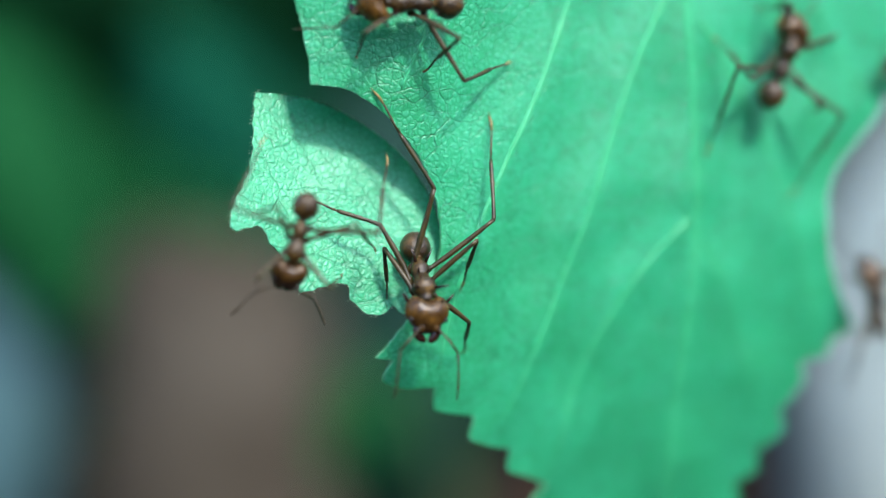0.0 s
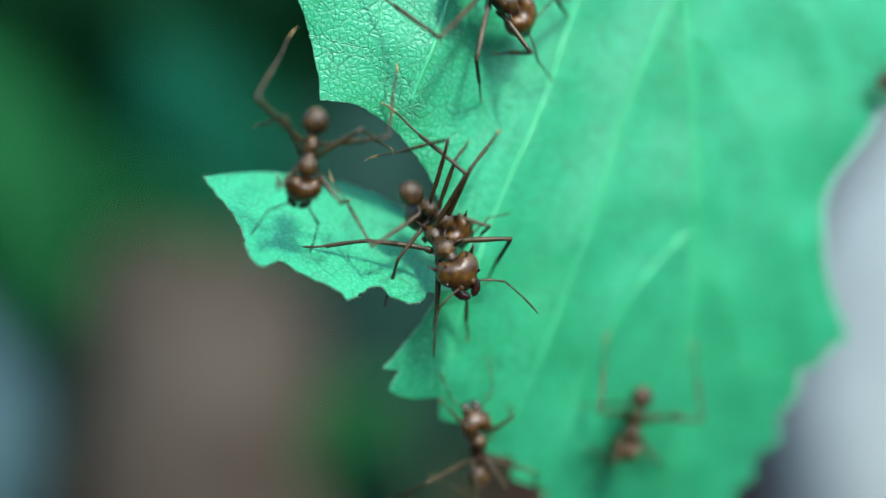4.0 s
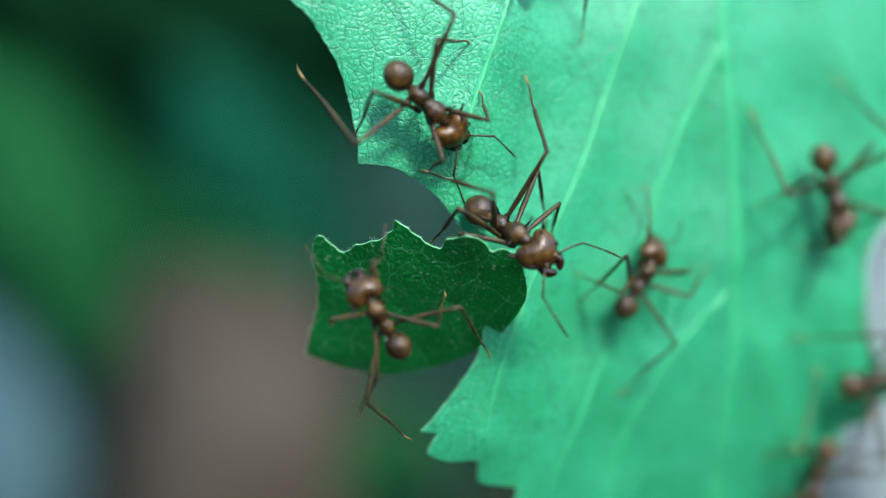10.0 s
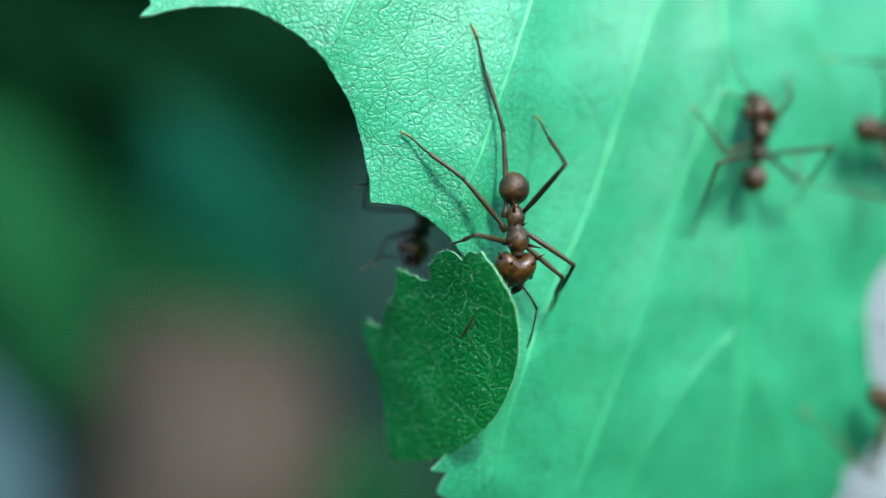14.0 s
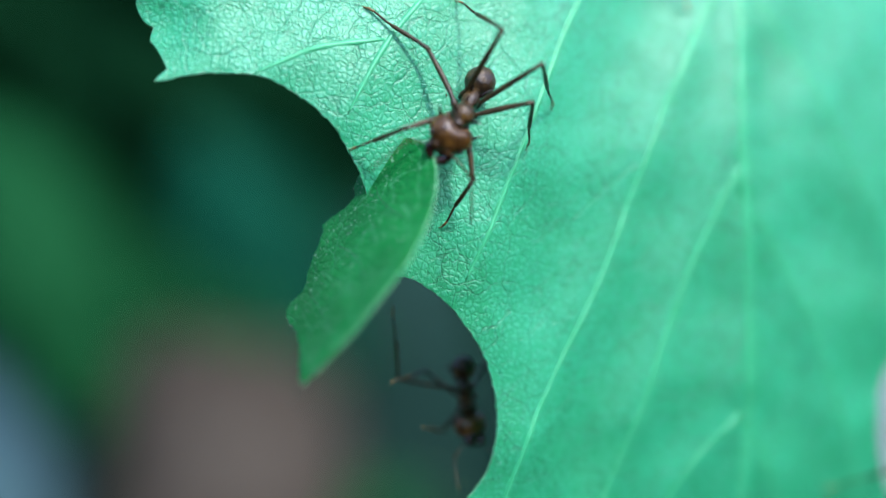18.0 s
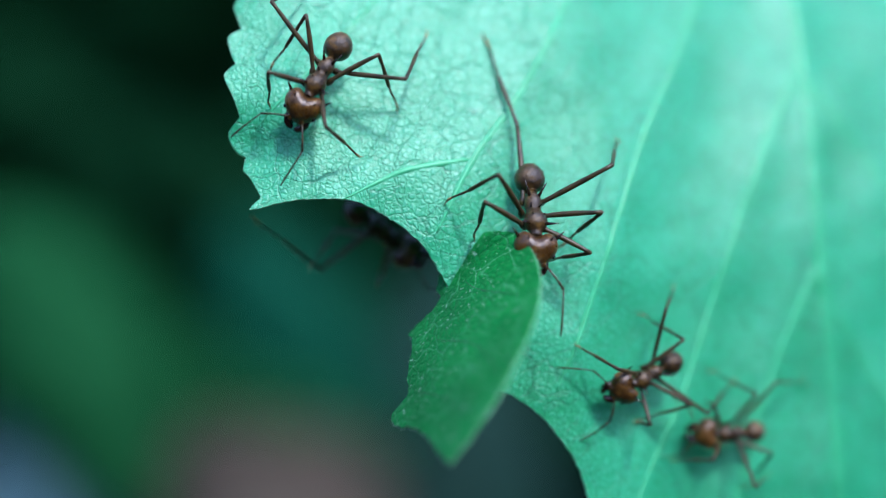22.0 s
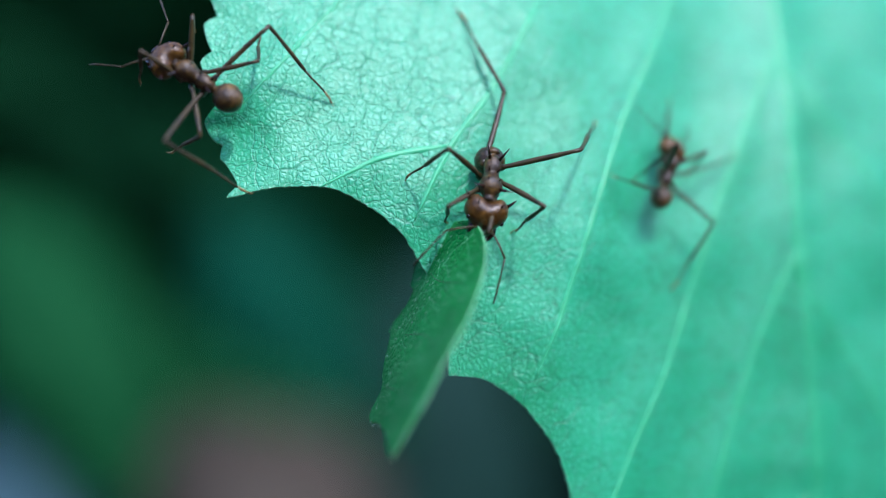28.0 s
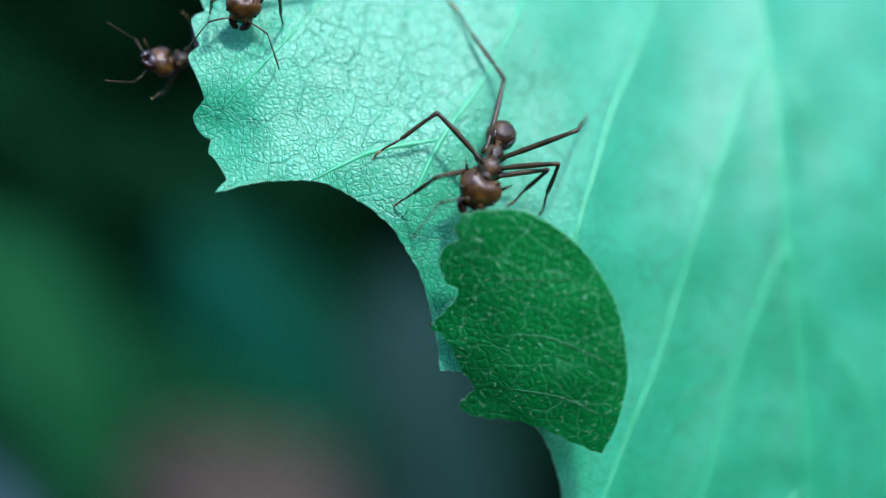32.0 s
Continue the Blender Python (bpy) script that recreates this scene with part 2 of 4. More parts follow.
def tube(bm, points, radii, sides=8, mat=0):
    """A closed tube through the points with a radius at each."""
    pts = [Vector(p) for p in points]
    rings, side = [], None
    for i, p in enumerate(pts):
        d = (pts[min(i + 1, len(pts) - 1)] - pts[max(i - 1, 0)]).normalized()
        if side is None:
            side = d.orthogonal().normalized()
        side = (side - d * side.dot(d)).normalized()
        up = d.cross(side)
        rings.append([bm.verts.new(p + radii[i] * (math.cos(a) * side + math.sin(a) * up))
                      for a in (2 * math.pi * k / sides for k in range(sides))])
    made = []
    for a, b in zip(rings, rings[1:]):
        for k in range(sides):
            made.append(bm.faces.new((a[k], a[(k + 1) % sides], b[(k + 1) % sides], b[k])))
    made.append(bm.faces.new(rings[0][::-1]))
    made.append(bm.faces.new(rings[-1]))
    for f in made:
        f.material_index = mat
    return made


def blob(bm, centre, radii, shape=None, u=20, v=14):
    """A ball with the radii, bent by shape(x, y, z) on the unit ball; poles on the y axis."""
    got = bmesh.ops.create_uvsphere(bm, u_segments=u, v_segments=v, radius=1.0)["verts"]
    for w in got:
        x, z, y = w.co
        if shape:
            x, y, z = shape(x, y, z)
        w.co = (centre[0] + x * radii[0], centre[1] + y * radii[1], centre[2] + z * radii[2])
    bmesh.ops.reverse_faces(bm, faces=list({f for w in got for f in w.link_faces}))
    return got


def spline(ctrl, step=0.3, closed=False):
    """Points along a smooth curve through ctrl, about step apart."""
    p = [np.array(c, float) for c in ctrl]
    out, n = [], len(p)
    for i in range(n if closed else n - 1):
        a, b = p[i], p[(i + 1) % n]
        z = p[i - 1] if closed or i else 2 * a - b
        c = p[(i + 2) % n] if closed or i + 2 < n else 2 * b - a
        k = max(2, int(np.linalg.norm(b - a) / step))
        for s in np.arange(k) / k:
            out.append(0.5 * (2 * a + (b - z) * s + (2 * z - 5 * a + 4 * b - c) * s * s + (3 * a - z - 3 * b + c) * s ** 3))
    if not closed:
        out.append(p[-1])
    return out


def saw(points, period, amp, rng, skew=0.72):
    """Teeth along a run of points; amp to the left of the way."""
    out, run, per = [], 0.0, period
    for i, p in enumerate(points):
        d = points[min(i + 1, len(points) - 1)] - points[max(i - 1, 0)]
        d = d / (np.linalg.norm(d) + 1e-9)
        if i:
            run += np.linalg.norm(p - points[i - 1])
        if run > per:
            run, per = run - per, period * rng.uniform(0.75, 1.3)
        f = run / per
        h = f / skew if f < skew else (1 - f) / (1 - skew)
        out.append(p + np.array([-d[1], d[0]]) * amp * (h ** 1.3 - 0.45))
    return out


def rough_edge(points, amp, rng):
    return [p + rng.uniform(-amp, amp, 2) for p in points]


def sheet(outline, grid, surface, thick, mats, name):
    """A leaf blade: outline in millimetres, surface(u, v) gives a point and its normal in metres."""
    from mathutils.geometry import delaunay_2d_cdt
    o = np.array(outline)
    lo, hi = o.min(0), o.max(0)
    pts = [Vector(p) for p in o]
    k = len(pts)
    row = 0
    for y in np.arange(lo[1], hi[1], grid * 0.87):
        row += 1
        for x in np.arange(lo[0] + (row % 2) * grid / 2, hi[0], grid):
            pts.append(Vector((x, y)))
    vs, es, fs, *_ = delaunay_2d_cdt(pts, [(i, (i + 1) % k) for i in range(k)], [list(range(k))], 1, 1e-4)
    use = {}
    for f in fs:
        for a, b in zip(f, [*f[1:], f[0]]):
            use[(a, b)] = 1
    front, back = [], []
    for w in vs:
        p, nn = surface(w[0], w[1])
        front.append(p)
        back.append(p - nn * thick)
    n = len(vs)
    rim = {}
    faces = [tuple(f) for f in fs] + [tuple(i + n for i in reversed(f)) for f in fs]
    idx = [0] * len(fs) + [1] * len(fs)
    for (a, b) in use:
        if (b, a) not in use:
            for w in (a, b):
                rim.setdefault(w, 2 * n + 2 * len(rim))
            faces.append((rim[b], rim[a], rim[a] + 1, rim[b] + 1))
            idx.append(2)
    me = bpy.data.meshes.new(name)
    me.from_pydata([tuple(p) for p in front + back + [q for w in rim for q in (front[w], back[w])]], [], faces)
    for m in mats:
        me.materials.append(m)
    me.polygons.foreach_set("material_index", idx)
    me.polygons.foreach_set("use_smooth", [i < 2 for i in idx])
    me.update()
    return me


# ---- the leaf's surface ----
DEPTH = 96.5


def depth(u, v):
    r, d = max(0.0, u - 12.0), max(0.0, 6.0 - v)
    return DEPTH + 0.3 * u + 0.006 * min(r, 45) ** 2 + 0.006 * min(d, 40) ** 2 + 0.006 * min(max(0.0, v - 8.0), 40) ** 2 + 0.004 * min(0.0, u) ** 2


def ease(x):
    x = min(1.0, max(0.0, x))
    return x * x * (3 - 2 * x)


def spread(u, v):
    """The blade bends away towards the midrib and forward above the bites, beyond depth(): a share of the distance."""
    return 1.0 + (3.2 * ease((u - 2.0) / 13.0) - 1.0 * ease((v - 2.0) / 16.0)) / DEPTH


def bare_point(u, v):
    k = spread(u, v)
    return Vector((u * k * MM, depth(u, v) * k * MM, EYE_Z + v * k * MM))


def leaf_point(u, v, lift=0.0):
    return bare_point(u, v) + leaf_normal(u, v) * lift * MM


def leaf_normal(u, v):
    a, b = bare_point(u + 0.5, v) - bare_point(u - 0.5, v), bare_point(u, v + 0.5) - bare_point(u, v - 0.5)
    return a.cross(b).normalized()


VEINS = [
    ([(18.5, 66), (19.6, 45), (20.9, 30.9), (21.4, 14.0), (22.6, -5.1), (21.5, -20), (20, -40), (19, -60)], 0.62, 0.12),
    ([(20.6, 29.9), (17.8, 23.6), (15.1, 17.1), (10.5, 4.2), (5.7, -7.0), (3.2, -16.0)], 0.36, 0.12),
    ([(19.4, 48), (13.8, 37.5), (10.2, 28.8), (7.3, 22.0), (3.1, 9.7), (0.8, 4.0)], 0.34, 0.14),
    ([(21.4, 13.8), (17.4, 5.2), (13.3, -7.0), (8.0, -20.4)], 0.34, 0.1),
    ([(22.4, -4.9), (18.0, -9.6), (13.8, -16.6), (11.6, -25.0)], 0.28, 0.1),
    ([(18.4, 60), (7, 44), (-1.0, 27.3), (-5.2, 20.7), (-7.8, 15.2)], 0.30, 0.14),
    ([(18.4, 63), (2, 51), (-10, 36), (-17, 27), (-20.6, 22.8)], 0.26, 0.08),
    ([(21.2, 11.4), (23.6, 8.2), (28.1, 0.6), (31.6, -7.9), (34.0, -15.5)], 0.26, 0.1),
    ([(22.4, -5.0), (25.5, -11.6), (28.6, -20.0)], 0.22, 0.08),
    ([(20.9, 28.8), (25.9, 22.3), (29.9, 16.2), (37.0, 3.6)], 0.30, 0.1),
    ([(18.6, 48), (31, 41), (42, 28), (46, 14)], 0.28, 0.1),
    ([(-5.5, 20.7), (-9.8, 19.8), (-11.8, 18.9), (-14.4, 17.5)], 0.27, 0.12),
    ([(8.4, 25.4), (2, 24.4), (-5.0, 23.6), (-9.0, 24.5)], 0.08, 0.05),
    ([(11.6, 8.2), (7.4, 7.6), (2.6, 9.0)], 0.07, 0.05),
    ([(16.4, 2.6), (12.2, 2.8), (9.6, 2.2)], 0.07, 0.05),
]

RIDGE = np.array([(*p, 0.28 * a) for ctrl, a, _ in VEINS if a > 0.2 for p in spline(ctrl, 0.5)])


def relief(u, v):
    """Height of the blade's waves and raised veins, in millimetres."""
    w = 0.34 * noise.noise(Vector((u / 5.5, v / 5.5, 0))) + 0.10 * noise.noise(Vector((u / 1.7, v / 1.7, 3)))
    d = np.hypot(RIDGE[:, 0] - u, RIDGE[:, 1] - v)
    k = int(d.argmin())
    w -= 1.3 / (1 + math.exp(min(40.0, (u + 18.9) / 0.7))) * math.exp(-((v - 21.5) / 3.0) ** 2)
    return w + 2.2 * RIDGE[k, 2] * math.exp(-(d[k] / 1.3) ** 2) - 0.35 * min(1.0, d[k] / 5.0) - 0.12


def leaf_surface(u, v):
    return leaf_point(u, v, relief(u, v)), leaf_normal(u, v)


def on_leaf(u, v, heading, lift, pitch=0.0, side=1.0):
    """A pose on the leaf: y to the heading (degrees in the blade, 90 is up), z away from the blade; side -1 is the far face, 0 on the rim."""
    n = leaf_normal(u, v)
    roll = 90.0 * (1.0 - side)
    p = leaf_point(u, v, lift * math.cos(radians(roll)))
    h = radians(heading)
    e = leaf_point(u + math.cos(h), v + math.sin(h)) - leaf_point(u, v)
    y = (e - n * e.dot(n)).normalized()
    x = y.cross(n)
    m = Matrix((x, y, n)).transposed().to_4x4()
    m.translation = p
    return m @ pose(0, 0, 0, 0, roll, 0) @ pose(0, 0, 0, pitch, 0, 0)


# ---- setting: ground ----
def ground():
    bm = bmesh.new()
    side = 60
    bmesh.ops.create_grid(bm, x_segments=side, y_segments=side, size=1.0)
    for w in bm.verts:
        x, y = w.co.x, w.co.y
        s = 1.2 if max(abs(x), abs(y)) < 0.9 else 900.0
        w.co.x, w.co.y = x * s, y * s + 0.3
        w.co.z = 0.010 * noise.noise(Vector((x * 14, y * 14, 1))) + 0.004 * noise.noise(Vector((x * 40, y * 40, 1)))
    tagged(part("ground", bm, SOIL), "dark brown forest soil under the plants", "ground", kind="structure")


ground()


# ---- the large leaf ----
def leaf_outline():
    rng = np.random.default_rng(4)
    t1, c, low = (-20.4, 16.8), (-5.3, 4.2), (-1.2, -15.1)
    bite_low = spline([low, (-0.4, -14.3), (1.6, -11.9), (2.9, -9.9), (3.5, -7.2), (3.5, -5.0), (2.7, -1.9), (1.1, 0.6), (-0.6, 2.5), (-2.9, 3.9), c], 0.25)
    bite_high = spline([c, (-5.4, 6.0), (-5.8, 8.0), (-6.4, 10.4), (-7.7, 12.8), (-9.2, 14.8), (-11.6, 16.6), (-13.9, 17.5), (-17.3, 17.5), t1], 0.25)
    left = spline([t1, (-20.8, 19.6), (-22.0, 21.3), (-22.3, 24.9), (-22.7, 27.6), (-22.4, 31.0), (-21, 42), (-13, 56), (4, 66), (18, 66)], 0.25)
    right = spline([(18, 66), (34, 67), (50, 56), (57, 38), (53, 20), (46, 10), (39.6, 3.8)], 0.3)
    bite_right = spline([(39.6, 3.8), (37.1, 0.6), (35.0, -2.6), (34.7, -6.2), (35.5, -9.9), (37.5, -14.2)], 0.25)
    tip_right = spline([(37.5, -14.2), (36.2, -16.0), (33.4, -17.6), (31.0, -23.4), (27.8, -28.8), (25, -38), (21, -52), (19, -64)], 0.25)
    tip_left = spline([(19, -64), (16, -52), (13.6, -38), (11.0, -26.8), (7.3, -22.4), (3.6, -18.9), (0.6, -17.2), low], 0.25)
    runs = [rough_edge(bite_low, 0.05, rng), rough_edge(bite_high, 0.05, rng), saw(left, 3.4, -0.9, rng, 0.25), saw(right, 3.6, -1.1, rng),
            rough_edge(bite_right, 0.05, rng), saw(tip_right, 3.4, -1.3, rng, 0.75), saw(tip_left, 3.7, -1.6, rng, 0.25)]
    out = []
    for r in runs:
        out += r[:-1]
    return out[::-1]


def vein(parent, ctrl, r0, r1, name="vein", surf=None, mats=None):
    bm = bmesh.new()
    line = spline(ctrl, 0.5)
    k = len(line)
    rr = [(r0 + (r1 - r0) * i / k) * (1 + 0.12 * noise.noise(Vector((i * 0.5, r0 * 9, 0)))) * MM * min(1.0, 0.3 + 0.09 * (k - 1 - i), 0.35 + 0.2 * i) for i in range(k)]
    if surf:
        pts = [surf(p[0], p[1]) for p in line]
    else:
        pts = [leaf_surface(p[0], p[1])[0] - leaf_normal(p[0], p[1]) * (r * 0.76 + 0.01 * MM) for p, r in zip(line, rr)]
    tube(bm, pts, rr, 8)
    return part(name, bm, mats or VEIN, parent)


def fringe(parent, edge, surf, count, seed):
    """Short pale hairs that stand out from a rim; edge in millimetres, surf(u, v) gives a point in metres."""
    rng = random.Random(seed)
    bm = bmesh.new()
    for _ in range(count):
        i = rng.randrange(1, len(edge) - 1)
        p, d = edge[i], edge[i + 1] - edge[i - 1]
        d = d / (np.linalg.norm(d) + 1e-9)
        out = np.array([d[1], -d[0]]) + d * rng.uniform(-0.8, 0.8)
        long = rng.uniform(0.08, 0.26)
        a, b = surf(*p), surf(*(p + out * long))
        b = b + Vector((0, rng.uniform(-0.15, 0.15) * MM, 0))
        tube(bm, [a, a.lerp(b, 0.5), b], [0.008 * MM, 0.006 * MM, 0.003 * MM], 4)
    return part("hairs", bm, HAIR, parent, "short pale hairs along the rim")


def big_leaf():
    root = new("leaf")
    tagged(root, "pale green toothed leaf with round bites cut from its edge", "leaf")
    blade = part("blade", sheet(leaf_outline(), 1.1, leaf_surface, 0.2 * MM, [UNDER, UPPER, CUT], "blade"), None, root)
    blade["label"] = "pale green blade with a net of fine veins"
    for ctrl, a, b in VEINS:
        vein(root, ctrl, a * 1.15, b * 1.6)
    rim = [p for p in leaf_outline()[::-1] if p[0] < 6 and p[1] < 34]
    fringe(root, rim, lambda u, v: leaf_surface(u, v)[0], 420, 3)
    bm = bmesh.new()
    stalk = [leaf_point(18.2, 65.4, -0.5), leaf_point(19.5, 80, -2.0), leaf_point(28, 98, -6.0), Vector((0.060, 0.135, EYE_Z + 0.112)), Vector((0.105, 0.15, EYE_Z + 0.10))]
    tube(bm, spline(stalk, 0.004), [1.0 * MM] * len(spline(stalk, 0.004)), 10)
    part("petiole", bm, STEM, root, "round green leaf stalk")
    bm = bmesh.new()
    stem = spline([(0.135, 0.17, -0.01), (0.128, 0.165, 0.12), (0.112, 0.155, 0.28), (0.105, 0.15, 0.36), (0.10, 0.15, 0.50)], 0.02)
    tube(bm, stem, [(3.4 - 1.6 * i / len(stem)) * MM for i in range(len(stem))], 12)
    part("stem", bm, STEM, root, "upright green plant stem")
    return root


big_leaf()


# ---- the cut piece of leaf ----
def piece_surface(x, y):
    z = 0.014 * y * y + 0.011 * y * (x - 9) + 0.25 * noise.noise(Vector((x / 4, y / 4, 7)))
    return Vector((x * MM, y * MM, z * MM)), Vector((0, 0, 1))


def leaf_piece():
    rng = np.random.default_rng(8)
    root = new("leaf_piece")
    tagged(root, "cut half-round piece of leaf, dark green above and pale below", "leaf piece")
    arc = spline([(0, 0), (0.9, -2.3), (2.4, -4.2), (5.8, -5.8), (10.2, -6.1), (14.6, -4.7), (17.6, -2.4), (19.4, -0.1)], 0.25)
    teeth = spline([(19.4, -0.1), (17.8, 1.3), (16.0, 2.8), (14.6, 4.5), (13.7, 6.2), (12.7, 7.4), (12.0, 7.3), (11.6, 6.1), (11.1, 5.6), (10.0, 5.8), (8.2, 5.5), (6.9, 5.6),
                    (6.1, 6.1), (5.7, 5.3), (5.2, 3.8), (4.6, 2.9), (3.6, 3.3), (2.3, 3.0), (1.5, 2.3), (1.4, 1.1), (0.8, 0.9), (0, 0)], 0.2)
    out = rough_edge(arc, 0.04, rng)[:-1] + saw(teeth, 1.3, -0.14, rng)[:-1]
    blade = part("blade", sheet(out, 0.8, piece_surface, 0.12 * MM, [UNDER, UPPER, CUT], "piece_blade"), None, root)
    blade["label"] = "curved half-round blade with a toothed rim"
    flat = lambda u, v: piece_surface(u, v)[0] + Vector((0, 0, -0.086 * MM))
    for ctrl, a, b in [
        ([(17.6, -2.1), (14.5, 0.4), (12.4, 3.4), (11.2, 5.6)], 0.064, 0.056),
        ([(14.4, -4.3), (10.4, -1.0), (8.6, 2.2), (7.2, 4.4)], 0.062, 0.056),
        ([(8.0, -5.4), (6.6, -2.6), (5.2, -0.4), (2.6, 1.8)], 0.062, 0.056),
        ([(10.4, -1.0), (7.4, -1.4), (5.8, -1.2)], 0.058, 0.054),
        ([(12.6, 3.0), (10.4, 2.2), (8.7, 2.1)], 0.058, 0.054),
        ([(8.6, 2.2), (6.0, 1.0), (5.2, -0.3)], 0.058, 0.054),
    ]:
        vein(root, ctrl, a, b, surf=flat, mats=VEIN_DARK)
    fringe(root, out, lambda u, v: piece_surface(u, v)[0], 220, 6)
    return root


PIECE = leaf_piece()

# ---- ants ----
HIPS = {"front": (0.55, 0.95, -0.35), "mid": (0.60, 0.05, -0.4), "hind": (0.52, -0.85, -0.35)}
FEMUR = {"front": 3.6, "mid": 4.2, "hind": 5.6}
SHANK = {"front": 4.4, "mid": 5.2, "hind": 7.5}
HOME = {"front": (3.0, 3.1), "mid": (5.4, -0.9), "hind": (4.4, -8.3)}
STAND = 2.3
LEGS = [(k, s) for k in ("front", "mid", "hind") for s in (1, -1)]


def head_shape(x, y, z):
    w = 1.0 - 0.20 * y - 0.14 * max(0.0, y) ** 2
    b = max(0.0, -y)
    y += 0.36 * b * math.exp(-(x / 0.36) ** 2) - 0.10 * b * math.exp(-((abs(x) - 0.6) / 0.25) ** 2)
    z *= 1 - 0.18 * y
    if z > 0:
        z *= 1 - 0.20 * math.exp(-(x / 0.25) ** 2) * b
    return x * w, y, z


def gaster_shape(x, y, z):
    return x * (1 + 0.12 * y), y - 0.06 * (1 - abs(y)), z * (1 + 0.05 * y)


NOD = Matrix.Translation((0, 1.8 * MM, 0.05 * MM)) @ pose(0, 0, 0, -26, 0, 0) @ Matrix.Translation((0, -1.8 * MM, -0.05 * MM))


def cone(bm, a, b, r, mat=0):
    a, b = Vector(a), Vector(b)
    tube(bm, [a, a.lerp(b, 0.5), b], [r, r * 0.6, r * 0.12], 6, mat)


def shrink(bm):
    bmesh.ops.scale(bm, vec=(MM, MM, MM), verts=bm.verts)
    return bm


def leg_meshes():
    out = {}
    for k in FEMUR:
        a, b = FEMUR[k], SHANK[k]
        bm = bmesh.new()
        tube(bm, [(0, -0.15, -0.1), (0, 0.25, -0.02), (0, 0.5, 0.02), (0, a * 0.3, 0.06), (0, a * 0.62, 0.06), (0, a * 0.9, 0.02), (0, a, 0)],
             [0.22, 0.25, 0.15, 0.19, 0.19, 0.14, 0.155], 8)
        femur = finish(shrink(bm), "leg", LEGSHELL)
        bm = bmesh.new()
        tube(bm, [(0, -0.08, 0), (0, 0.12, 0.03), (0, b * 0.16, 0.05), (0, b * 0.34, 0.03), (0, b * 0.52, 0.0), (0, b * 0.57, 0)],
             [0.13, 0.15, 0.12, 0.15, 0.14, 0.10], 8)
        tube(bm, [(0, b * 0.55, 0), (0, b * 0.66, 0.02), (0, b * 0.78, 0.10), (0, b * 0.87, 0.13)], [0.075, 0.085, 0.075, 0.07], 6)
        tube(bm, [(0, b * 0.86, 0.13), (0, b * 0.94, 0.10), (0, b, 0)], [0.085, 0.09, 0.05], 6, 1)
        for s in (-1, 1):
            tube(bm, [(0, b * 0.98, 0.03), (s * 0.12, b * 1.02, 0.0), (s * 0.16, b * 1.03, -0.06)], [0.04, 0.03, 0.01], 4, 1)
        for q in range(5):
            y = b * (0.12 + 0.1 * q)
            cone(bm, (0, y, -0.08), (0.05 * (-1) ** q, y + 0.16, -0.22), 0.018)
        shank = finish(shrink(bm), "shank", [LEGSHELL, FOOT])
        out[k] = femur, shank
    return out


